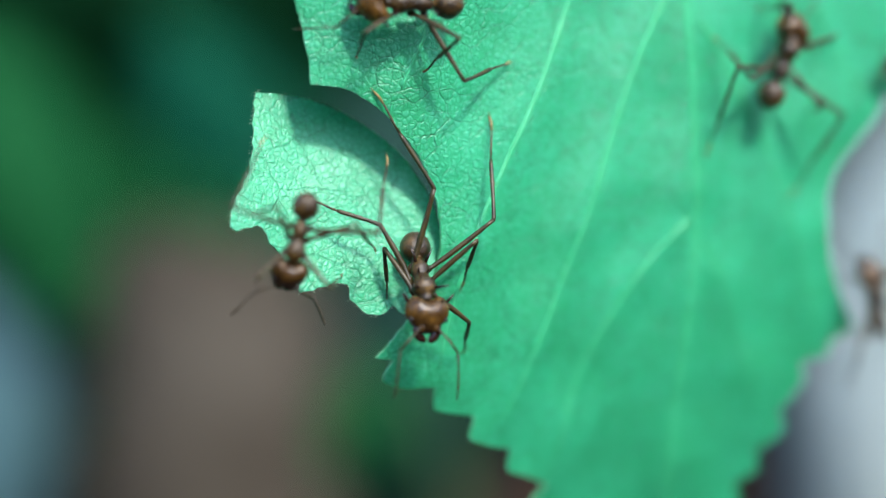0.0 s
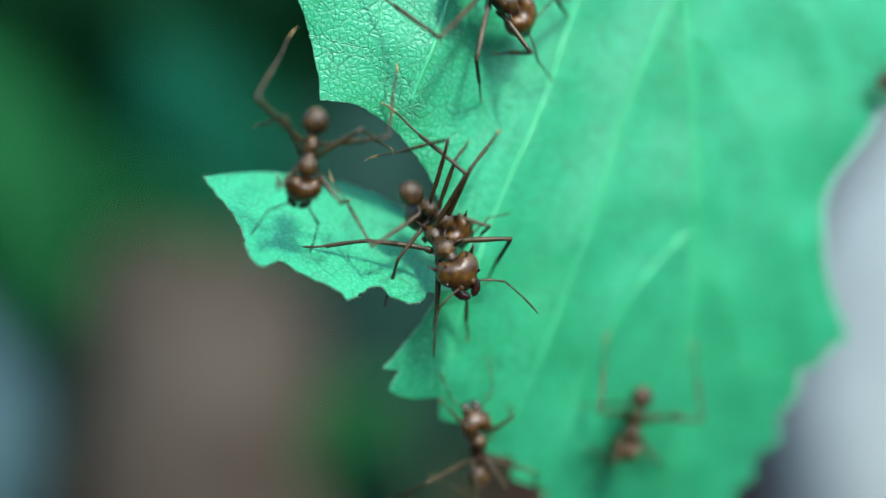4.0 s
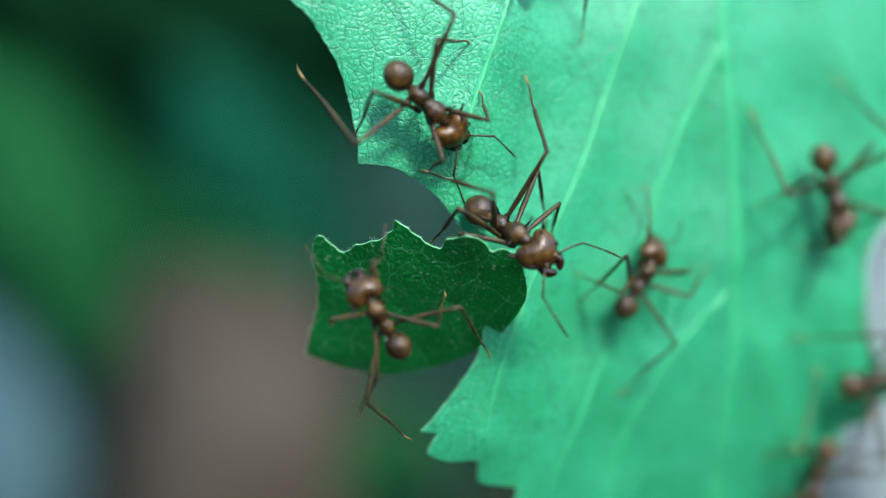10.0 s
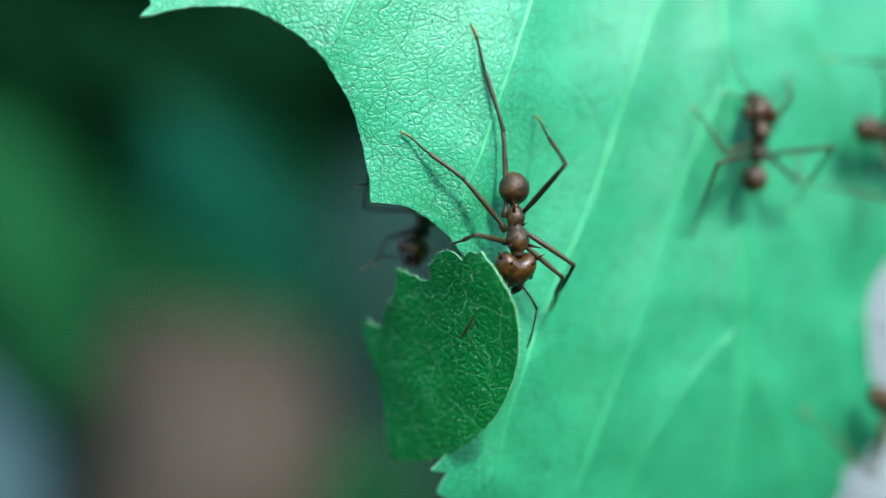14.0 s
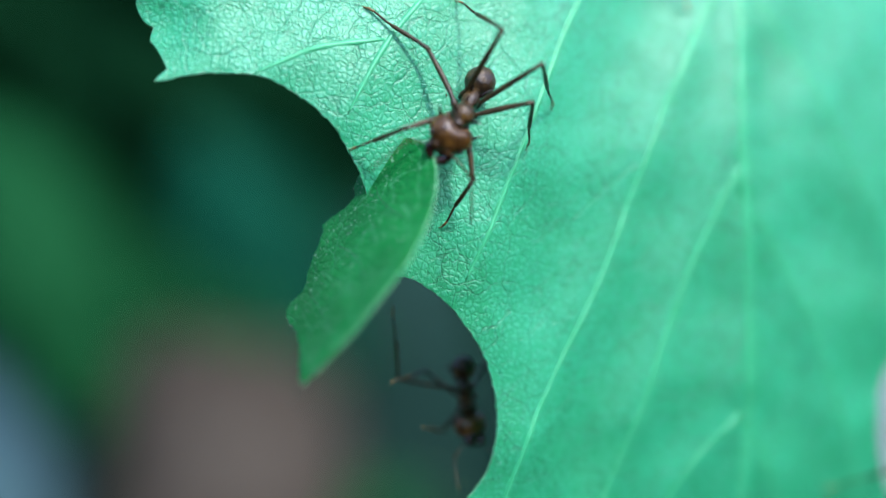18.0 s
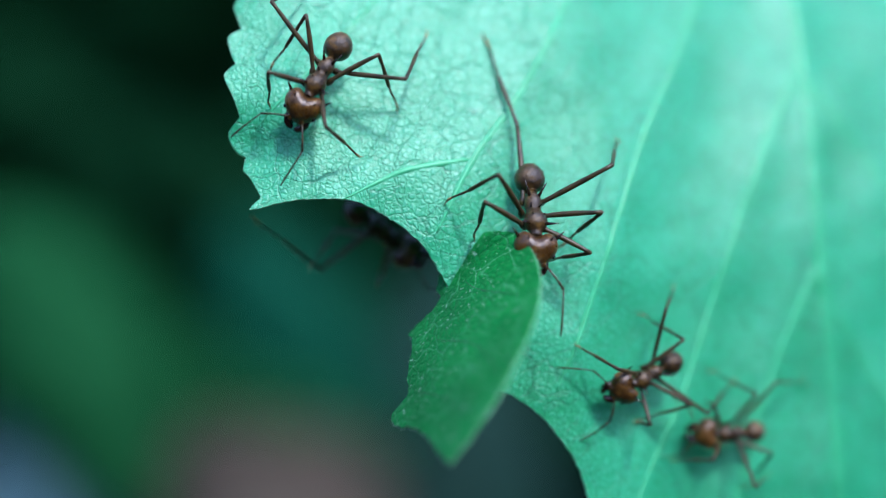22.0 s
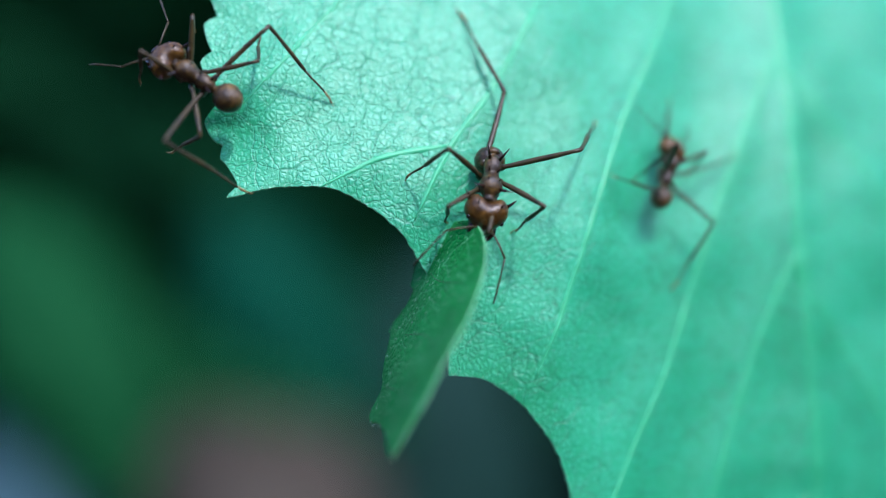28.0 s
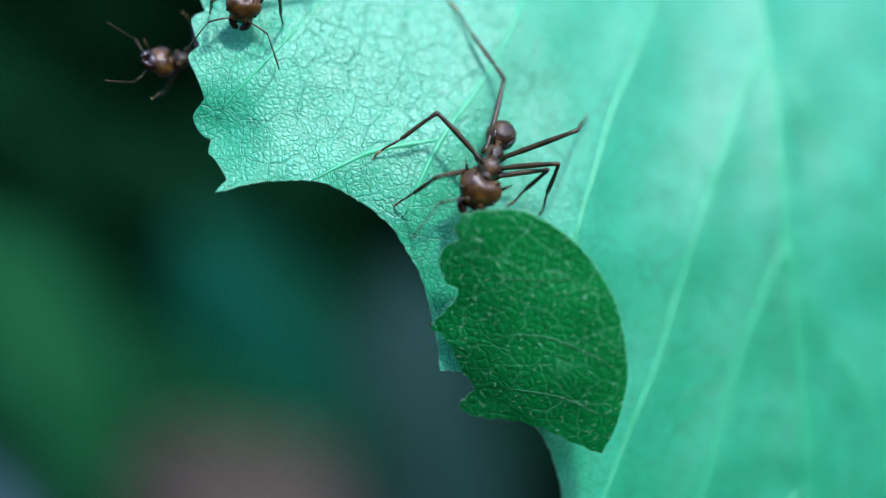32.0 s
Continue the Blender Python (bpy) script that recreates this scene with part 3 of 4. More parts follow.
def build_ant():
    root = new("ant")
    tagged(root, "reddish-brown spiny leafcutter ant with long thin legs", "ant", "ants on the leaf")
    bm = bmesh.new()
    blob(bm, (0, 2.75, 0.12), (1.45, 1.24, 0.97), head_shape, 30, 20)
    for s in (-1, 1):
        cone(bm, (s * 1.22, 2.1, 0.25), (s * 1.75, 1.5, 0.62), 0.15, 1)
        cone(bm, (s * 0.75, 2.2, 0.85), (s * 0.88, 1.9, 1.25), 0.09, 1)
        blob(bm, (s * 0.42, 3.6, 0.42), (0.24, 0.4, 0.2), None, 10, 8)
    head = part("head", shrink(bm), [HEADSHELL, JAW], root, "glossy heart-shaped red-brown head")
    head.matrix_basis = NOD
    bm = bmesh.new()
    blob(bm, (0, 3.58, -0.02), (0.98, 0.46, 0.52), None, 16, 10)
    part("clypeus", shrink(bm), JAW, head, "dark shiny plate over the jaws")
    for s in (-1, 1):
        bm = bmesh.new()
        blob(bm, (s * 1.14, 3.2, 0.38), (0.14, 0.19, 0.16), None, 12, 8)
        part("eye", shrink(bm), EYEBLACK, head, "small black eye")
        bm = bmesh.new()
        line = [(s * 0.56, 3.5, 0.0), (s * 0.64, 3.9, -0.05), (s * 0.52, 4.2, -0.1), (s * 0.28, 4.45, -0.12), (s * 0.06, 4.55, -0.12)]
        tube(bm, line, [0.36, 0.36, 0.32, 0.22, 0.05], 8)
        for q in range(4):
            cone(bm, (s * (0.44 - 0.1 * q), 4.0 + 0.12 * q, -0.1), (s * (0.2 - 0.07 * q), 3.96 + 0.14 * q, -0.1), 0.09)
        part("mandible", shrink(bm), JAW, head, "dark toothed mandible")
    bm = bmesh.new()
    spine = spline([(0, -1.5, -0.12, 0.22), (0, -1.1, 0.02, 0.50), (0, -0.6, 0.06, 0.60), (0, -0.1, 0.0, 0.50), (0, 0.3, 0.04, 0.60), (0, 0.85, 0.14, 0.80),
                    (0, 1.25, 0.12, 0.70), (0, 1.6, 0.06, 0.44), (0, 2.0, 0.05, 0.38)], 0.12)
    tube(bm, [tuple(float(c) for c in p[:3]) for p in spine], [float(p[3]) for p in spine], 16)
    for s in (-1, 1):
        cone(bm, (s * 0.5, 1.2, 0.5), (s * 1.3, 1.5, 1.15), 0.14, 1)
        cone(bm, (s * 0.3, 0.75, 0.62), (s * 0.44, 0.68, 1.1), 0.09, 1)
        cone(bm, (s * 0.28, -0.1, 0.45), (s * 0.4, -0.2, 0.85), 0.08, 1)
        cone(bm, (s * 0.3, -0.95, 0.42), (s * 0.75, -1.65, 1.15), 0.13, 1)
    part("thorax", shrink(bm), [CUTICLE, JAW], root, "narrow brown thorax with paired spines")
    bm = bmesh.new()
    blob(bm, (0, -1.45, -0.08), (0.30, 0.30, 0.34), None, 12, 8)
    blob(bm, (0, -1.75, -0.04), (0.46, 0.30, 0.42), None, 12, 8)
    part("petiole", shrink(bm), CUTICLE, root, "two-knotted narrow waist")
    bm = bmesh.new()
    blob(bm, (0, -2.65, -0.05), (1.03, 1.1, 0.98), gaster_shape, 24, 16)
    for q in range(22):
        a, c = random.uniform(0, math.pi), random.uniform(-0.7, 0.7)
        d = Vector((math.cos(a) * math.cos(c), math.sin(c), math.sin(a) * math.cos(c)))
        p = Vector((0, -2.68, -0.05)) + Vector((d.x * 0.99, d.y * 1.03, d.z * 0.94))
        cone(bm, p, p + d * 0.12, 0.045)
    part("gaster", shrink(bm), CUTICLE, root, "round dark brown gaster")
    bm = bmesh.new()
    tube(bm, [(0, 0, 0), (0, 0.5, 0.12), (0, 1.2, 0.16), (0, 2.1, 0.0)], [0.10, 0.065, 0.07, 0.085], 8)
    scape = finish(shrink(bm), "antenna", LEGSHELL)
    bm = bmesh.new()
    tube(bm, [(0, 0, 0), (0, 0.7, -0.03), (0, 1.5, -0.12), (0, 2.3, -0.28), (0, 3.0, -0.5)], [0.06, 0.055, 0.06, 0.075, 0.04], 8)
    fun = finish(shrink(bm), "funiculus", LEGSHELL)
    for s in (-1, 1):
        a = part("antenna", scape, None, root)
        part("funiculus", fun, None, a)
    for k, s in LEGS:
        femur, shank = LEG_MESH[k]
        part("shank", shank, None, part("leg", femur, None, root))
    return root


LEG_MESH = leg_meshes()
ANT = build_ant()


def limbs(ant):
    kids = list(ant.children)
    legs = [o for k in ("front", "mid", "hind") for o in kids if o.data == LEG_MESH[k][0]]
    feelers = [o for o in kids if o.name.startswith("antenna")]
    return legs, feelers


def bend_leg(kind, side, foot, hint):
    """Poses of the leg in ant space and of the shank in leg space, for a foot at that place in ant space (millimetres)."""
    hip = Vector(HIPS[kind])
    hip.x *= side
    a, b = FEMUR[kind], SHANK[kind]
    d = Vector(foot) - hip
    reach = min(max(d.length, abs(a - b) * 1.15 + 0.2), (a + b) * 0.992)
    d.normalize()
    up = Vector((hint[0] * side, hint[1], 1))
    n = d.cross(up)
    n.normalize()
    ca = (a * a + reach * reach - b * b) / (2 * a * reach)
    ang = math.acos(max(-1, min(1, ca)))
    y = Matrix.Rotation(ang, 3, n) @ d
    z = n.cross(y)
    m = Matrix((n, y, z)).transposed().to_4x4()
    m.translation = hip * MM
    cb = (a * a + b * b - reach * reach) / (2 * a * b)
    knee = math.pi - math.acos(max(-1, min(1, cb)))
    return m, Matrix.Translation((0, a * MM, 0)) @ Matrix.Rotation(-knee, 4, "X")


def glide(rows, t):
    """Values between rows (t, a, b, ...) at t, smooth and without overshoot."""
    if t <= rows[0][0]:
        return np.array(rows[0][1:], float)
    if t >= rows[-1][0]:
        return np.array(rows[-1][1:], float)
    i = max(k for k, r in enumerate(rows) if r[0] <= t)
    t0, t1 = rows[i][0], rows[i + 1][0]
    p0, p1 = np.array(rows[i][1:], float), np.array(rows[i + 1][1:], float)
    s = (t - t0) / (t1 - t0)
    before = (p0 - np.array(rows[i - 1][1:], float)) / (t0 - rows[i - 1][0]) if i else (p1 - p0) / (t1 - t0) * 0
    here = (p1 - p0) / (t1 - t0)
    after = (np.array(rows[i + 2][1:], float) - p1) / (rows[i + 2][0] - t1) if i + 2 < len(rows) else here * 0
    m0 = np.where(before * here > 0, 2 * before * here / (before + here + 1e-12), 0) * (t1 - t0)
    m1 = np.where(after * here > 0, 2 * after * here / (after + here + 1e-12), 0) * (t1 - t0)
    return (2 * s ** 3 - 3 * s * s + 1) * p0 + (s ** 3 - 2 * s * s + s) * m0 + (3 * s * s - 2 * s ** 3) * p1 + (s ** 3 - s * s) * m1


def unwrap(rows, col):
    out = [list(r) for r in rows]
    for a, b in zip(out, out[1:]):
        b[col] = a[col] + (b[col] - a[col] + 180) % 360 - 180
    return out


def crawl(ant, size, rows, feet=None, seed=0):
    """Key an ant. rows: seconds, u, v, heading, extra lift, pitch, side. It steps three legs at a time, or sets its feet as given."""
    rng = random.Random(seed)
    rows = unwrap([(*r, *(0, 0, 1)[len(r) - 4:]) for r in rows], 3)
    legs, feelers = limbs(ant)
    t0, t1 = max(0.0, rows[0][0]), min(32.0, rows[-1][0])
    times = [round(t, 2) for t in np.arange(t0, t1 + 0.001, 0.1)]
    if times[-1] < t1:
        times.append(t1)

    def body(t):
        u, v, h, lift, pitch, side = glide(rows, t)
        lift += 1.5 * max(0.0, -side)
        return on_leaf(u, v, h, STAND * size + lift, pitch, side), lift, side

    def ground_at(w, lift, side):
        u, v = w.x / MM, (w.z - EYE_Z) / MM
        k = spread(u, v)
        u, v = u / k, v / k
        return leaf_point(u, v, relief(u, v) + side * (lift + 0.1) - (0.25 if side < 0 else 0.0))

    def home(t, k, s):
        m, lift, side = body(t)
        x, y = HOME[k]
        return ground_at(m @ (Vector((x * s, y, 0)) * size * MM), lift, side)

    knee = {"front": (0.6, 0.7), "mid": (0.2, -0.8), "hind": (1.2, 0.4)}
    hints = [(knee[k][0] + rng.uniform(-0.45, 0.3), knee[k][1] + rng.uniform(-0.3, 0.3)) for k, s in LEGS]
    if feet:
        hints[2], hints[4], hints[5] = (0.2, -1.4), (-2.2, 0.1), (2.0, 0.3)
    planted = {}
    keys_b, keys_l = [], [[] for _ in LEGS]
    shanks = [o.children[0] for o in legs]
    keys_s = [[] for _ in LEGS]
    for i, t in enumerate(times):
        m, lift, side = body(t)
        keys_b.append((t, m))
        inv = (m @ Matrix.Scale(size, 4)).inverted()
        group = (i // 2) % 2
        for j, (k, s) in enumerate(LEGS):
            if feet:
                u, v, up = feet[j](t)
                w = leaf_point(u, v, relief(u, v) + up)
            else:
                mine = (j % 2 + j // 2) % 2 == group
                if j not in planted:
                    w = home(t, k, s)
                    jit = Vector((rng.uniform(-1, 1), 0, rng.uniform(-1, 1))) * 1.1 * size * MM
                    planted[j] = w + jit
                elif mine and i % 2 == 0:
                    goal = home(min(t + 0.25, t1), k, s)
                    if (goal - planted[j]).length > 0.9 * size * MM:
                        planted[j] = goal
                        w = planted[j].lerp(goal, 0.5)
                w = planted[j].copy()
                if mine and i % 2 == 0 and i:
                    w = w.lerp(home(t, k, s), 0.35) + leaf_normal(0, 0) * 0.5 * MM * side if (home(t, k, s) - w).length > 0.9 * size * MM else w
            f = (inv @ w) / MM
            hint = hints[j]
            if feet:
                hip = Vector((HIPS[k][0] * s, HIPS[k][1], HIPS[k][2]))
                far = min(1.0, max(0.0, ((f - hip).length / (FEMUR[k] + SHANK[k]) - 0.6) / 0.3))
                hint = (hint[0] * far, hint[1] * far)
            a, b = bend_leg(k, s, f, hint)
            keys_l[j].append((t, a))
            keys_s[j].append((t, b))
    ends = lambda ks: ([(0.0, ks[0][1])] if ks[0][0] > 0.05 else []) + ks + ([(32.0, ks[-1][1])] if ks[-1][0] < 31.95 else [])
    ant.scale = (size,) * 3
    walk(ant, ends(keys_b))
    for o, k in zip(legs, keys_l):
        walk(o, ends(k))
    for o, k in zip(shanks, keys_s):
        walk(o, ends(k))
    ph = rng.uniform(0, 6)
    for s, o in zip((-1, 1), feelers):
        sweep = []
        for t in np.arange(t0, t1 + 0.24, 0.25):
            t = min(float(t), t1)
            if sweep and t - sweep[-1][0] < 0.02:
                continue
            yaw = -s * (56 + 22 * math.sin(2.3 * t + ph + s) + 6 * math.sin(5.1 * t + s))
            sweep.append((t, pose(*(NOD @ Vector((s * 0.5 * MM, 3.75 * MM, 0.4 * MM))), -8 + 8 * math.sin(1.9 * t + ph), 0, yaw)))
        walk(o, ends(sweep))
        c = o.children[0]
        c.matrix_basis = pose(0, 2.08 * MM, 0, -18, 0, s * 34)


PATH_M = [
    (0, 1.4, -8.7, -96, 0.0, 52, 1), (1, 2.7, -8.3, -73, 0.0, 56, 1), (2, 3.3, -8.1, -68, 0.0, 58, 1), (2.5, 3.3, -8.0, -68, 0.0, 58, 1),
    (4.5, 1.8, -4.4, -67, 0.0, 50, 1), (5, 2.6, -3.6, -77, 0.0, 56, 1), (6, 2.3, -3.5, -71, 0.0, 54, 1), (7, 2.2, -3.2, -72, 0.0, 54, 1),
    (8, 3.6, -2.0, -70, 0.8, 54, 1), (9, 4.5, -1.7, -52, 0.7, 50, 1), (10, 3.6, -0.2, -51, 0.7, 54, 1), (11, 4.3, -0.1, -65, 0.7, 54, 1),
    (12, 3.8, -0.5, -73, 0.7, 52, 1), (13, 3.4, 0.3, -83, 0.0, 34, 1), (13.5, 3.5, 1.7, -85, 0.0, 14, 1), (14, 3.7, 2.5, -93, 0.0, 10, 1),
    (14.5, 5.8, 4.4, -80, 0.0, 10, 1), (16.5, -0.5, 10.7, -130, 0.0, 14, 1), (16.8, -1.1, 10.2, -115, 0.0, 8, 1), (17, -0.2, 9.2, -94, 0.0, 8, 1),
    (17.4, -0.4, 12.1, -114, 0.0, 10, 1), (17.7, -0.7, 14.3, -126, 0.0, 26, 1), (18, -0.3, 15.8, -121, 0.0, 26, 1),
    (18.3, -0.1, 15.0, -114, 0.0, 24, 1), (18.6, -1.2, 16.0, -110, 0.0, 16, 1), (19, -2.1, 15.7, -95, 0.0, 18, 1), (20, -2.5, 16.7, -88, 0.0, 36, 1),
    (21, -2.1, 16.1, -95, 0.0, 32, 1), (22, -1.6, 16.5, -92, 0.0, 22, 1), (23, -1.6, 16.5, -100, 0.0, 34, 1), (24, -1.5, 16.8, -101, 0.0, 38, 1),
    (26.5, -2.6, 16.9, -98, 0.0, 40, 1), (27, -3.1, 17.9, -92, 0.0, 18, 1), (28, -3.0, 18.0, -100, 0.0, 12, 1), (29, -3.2, 17.5, -104, 0.0, 22, 1),
    (30, -3.8, 17.4, -111, 0.0, 6, 1), (31, -2.9, 16.5, -110, 0.0, 38, 1), (32, -2.3, 18.6, -116, 0.0, 24, 1),
]
PATH_P = [
    (0, -6.9, -5.7, -105, 2.0, 0, 1), (0.5, -3.9, -8.1, -86, 2.0, 0, 1), (1, -2.1, -10.4, -84, 2.0, 0, 1), (1.5, -5.2, -3.8, -136, 2.0, 0, 1),
    (2, -9.1, -4.9, -127, 2.0, 0, 1), (2.5, -9.4, -8.0, -65, 2.0, 0, 1), (4.5, -6.0, 2.1, -108, 2.0, 0, 1), (4.7, -5.9, 1.9, -107, 2.0, 0, 1),
    (5, -6.8, -1.4, -124, 2.0, 0, 1), (5.5, -7.1, -5.3, -110, 2.0, 0, 1), (6, -4.5, -11.2, 178, 4.0, 0, 1), (6.5, -6.2, -8.5, 170, 4.0, 0, 1),
    (7, -9.5, -8.3, 166, 4.5, 0, 1), (7.5, -7.3, -10.8, 175, 5.0, 0, 1), (8, -7.9, -11.5, 178, 5.0, 0, 1), (8.5, -4.3, -10.6, 139, 4.0, 0, 1),
    (9, 2.1, -8.4, 0, 2.0, 0, 1), (9.2, 2.7, -7.7, 2, 2.0, 0, 1), (9.4, 1.3, -5.1, 66, 2.0, 0, 1), (9.6, -1.3, -3.5, 80, 2.0, 0, 1),
    (9.8, -4.9, -4.8, 104, 2.0, 0, 1), (10, -4.7, -5.9, 121, 2.0, 0, 1), (10.2, -6.1, -8.7, 158, 2.0, 0, 1), (10.4, -4.6, -11.1, 173, 2.0, 0, 1),
    (10.6, -5.3, -11.3, 178, 2.0, 0, 1), (10.8, -3.2, -12.4, -130, 2.0, 0, 1), (11, -3.8, -12.7, -109, 2.0, 0, 1), (11.5, 3.1, -14.4, -48, 2.0, 0, 1),
    (12, 9.4, -18.4, -70, 2.0, 0, 1), (13, 16.0, -27.0, -52), (14.5, 19.0, -40.0, -77),
]
PATH_B = [
    (1.3, 18.0, -37.0, 118), (3.3, 11.0, -24.0, 150), (4.5, 0.9, -18.2, 10), (5, -0.3, -12.4, -142), (5.5, -1.6, -9.5, 149), (6, -2.4, -13.6, -127),
    (6.5, -2.1, -14.6, -50), (7, 4.7, -17.9, -60), (8, 16.0, -27.0, -39), (9.5, 18.0, -45.0, -84),
]
PATH_E = [
    (0.5, 30.0, 46.0, -128), (3, 8.0, 18.0, -104), (4.5, 0.8, -10.9, -19), (4.7, 3.6, -11.7, -25), (4.8, 4.9, -12.3, -28), (5, 9.1, -13.4, -30),
    (5.5, 11.4, -20.1, -55), (6, 10.7, -24.1, 63), (6.5, 15.7, -18.7, 126), (7, 10.9, -13.4, 172), (7.5, 5.8, -11.9, -177), (8, 2.7, -12.8, -176),
    (8.5, 0.3, -13.5, -175), (9, 4.0, -13.5, 141), (9.2, 4.1, -12.8, 67), (9.4, 7.0, -11.4, 69), (9.6, 9.0, -9.0, 73), (9.8, 10.3, -7.3, 72),
    (10, 13.9, -4.0, 60), (10.2, 16.4, 0.5, 69), (10.4, 18.2, 7.0, 81), (10.6, 18.2, 13.1, 87), (10.8, 19.1, 17.0, 85), (13.8, 27.0, 46.0, 75),
]
PATH_F = [
    (0, 28.1, 6.6, 68), (0.4, 30.8, 11.9, 69), (1.9, 45.0, 30.0, 52), (3.9, 44.0, 48.0, 93),
]
PATH_Q = [
    (0, 37.6, -11.7, 104), (0.5, 37.1, -8.5, 77), (1.5, 35.1, 0.3, 77), (2, 31.0, -9.1, -104), (2.5, 25.4, -21.1, -109), (4.5, 16.3, -19.2, -100),
    (5, 19.9, -21.1, -58), (5.5, 26.5, -21.4, -46), (5.9, 32.2, -27.3, -52), (6.9, 24.0, -29.0, -168), (8.4, 20.0, -49.0, -101),
]
PATH_G = [
    (1.3, 2.0, 50.0, -94), (3.3, 0.0, 22.0, -56), (4.5, 12.3, 3.5, -25), (5, 19.8, -5.9, -62), (5.5, 19.0, -10.7, -90), (6, 21.5, -13.9, -66),
    (6.5, 25.2, -15.1, -61), (7, 29.9, -15.7, -41), (7.5, 31.9, -16.8, -48), (8, 31.8, -18.2, -59), (8.5, 33.5, -21.0, -63), (9, 34.5, -18.3, -37),
    (10, 33.7, -12.3, 7), (11, 34.0, -20.3, -62), (12, 32.5, -16.2, -106), (13.5, 27.0, -24.0, -125), (15, 20.0, -42.0, -111),
]
PATH_H = [
    (0, 1.0, 9.7, 180), (1, -2.1, 9.1, 173), (2, -2.2, 7.5, 180), (2.5, -3.0, 8.5, 177), (3.7, -8.0, 30.0, 103), (5.7, -6.0, 50.0, 84),
]
PATH_I = [
    (4.5, -12.0, 48.0, -79), (7, -5.4, 15.7, -90), (7.5, -5.7, 13.5, -78), (8, -6.6, 12.1, -75), (8.5, -4.6, 10.8, -63), (9, -2.9, 7.1, -67),
    (9.2, -2.3, 7.2, -60), (9.5, -1.8, 7.9, -56), (10, -1.3, 8.4, -45), (10.2, -1.9, 9.7, -46), (10.4, 1.3, 10.2, -10), (10.6, 3.9, 12.5, 7),
    (10.8, 6.6, 12.9, 11), (11, 8.9, 14.1, 14), (11.5, 14.0, 16.5, 6), (12, 23.4, 20.1, 31), (14, 38.0, 50.0, 64),
]
PATH_J = [
    (9, 8.0, 52.0, -102), (11, 3.0, 28.0, -81), (12, 5.0, 15.6, -60), (12.5, 13.3, 12.5, -25), (13, 23.3, 11.6, -12), (13.5, 30.5, 8.3, -27),
    (14, 34.2, 10.1, -7), (16, 50.0, 25.0, 43),
]
PATH_K = [
    (5, 36.0, 52.0, -103), (7.5, 27.6, 16.0, -31), (8, 30.1, 13.4, -40), (8.5, 28.8, 11.5, -43), (9, 32.5, 9.6, -44), (9.5, 31.5, 4.8, -59),
    (10, 29.0, 2.3, -72), (10.6, 24.9, -0.0, -84), (11, 26.4, -4.8, -82), (11.5, 26.6, -5.4, -78), (12, 27.6, -6.8, -74), (12.5, 28.0, -7.0, -62),
    (13, 31.2, -10.2, -53), (13.5, 33.1, -10.5, -54), (14, 35.3, -12.0, -40), (15.5, 37.0, -11.0, 31),
]
PATH_L = [
    (4.5, 20.0, -53.0, 97), (6, 17.0, -27.0, 76), (8, 18.9, -19.1, -141), (8.5, 13.7, -9.1, 135), (9, 13.0, -1.3, 141), (9.2, 11.7, 2.7, 150),
    (9.4, 10.6, 6.8, 145), (9.6, 9.0, 10.7, 141), (9.8, 5.7, 16.2, 102), (12.3, 14.0, 50.0, 76),
]
PATH_N = [
    (6, 20.0, -38.0, 60), (8.5, 30.0, -21.0, 139), (10, 28.9, -20.1, -108), (10.5, 29.8, -18.3, -132), (11, 26.3, -18.9, -150),
    (11.5, 22.9, -16.9, -138), (12, 19.3, -12.0, 79), (12.5, 18.6, 0.9, 73), (13, 23.1, 3.1, 54), (13.5, 23.0, 2.6, 56), (14, 22.5, 8.8, 83),
    (14.5, 22.1, 19.1, 83), (16.5, 22.0, 52.0, 90),
]
PATH_R = [
    (11, 10.0, -4.0, 146, 0.0, 0, -1), (14, -0.1, 2.8, -113, 2.0, 0, -1), (14.5, 0.8, -1.6, -74, 2.0, 0, -1), (16.5, 1.7, -1.8, -77, 2.0, 0, -1),
    (18, 3.4, -5.3, -82, 2.0, 0, -1), (19, 3.2, -6.3, -68, 2.0, 0, -1), (21, 10.0, -9.0, -22, 0.0, 0, -1),
]
PATH_S = [
    (13.3, 18.0, -40.0, 99), (15.3, 14.0, -16.0, 98), (16.5, 10.6, 9.0, 98), (16.8, 9.7, 17.3, 109), (17, 8.0, 21.3, 121), (19, 5.0, 50.0, 96),
]
PATH_T = [
    (13.1, 20.0, -44.0, 85), (15.1, 22.0, -20.0, 97), (16.5, 19.4, 0.7, 86), (16.8, 22.1, 8.8, 78), (17, 22.2, 13.2, 86), (17.4, 18.9, 22.7, 108),
    (19.4, 17.0, 50.0, 94),
]
PATH_U = [
    (12, 18.0, -49.0, 72), (15, 28.0, -18.0, 126), (16.5, 23.1, -11.3, 84), (17, 25.0, -15.7, -130), (18.2, 20.0, -40.0, -102),
]
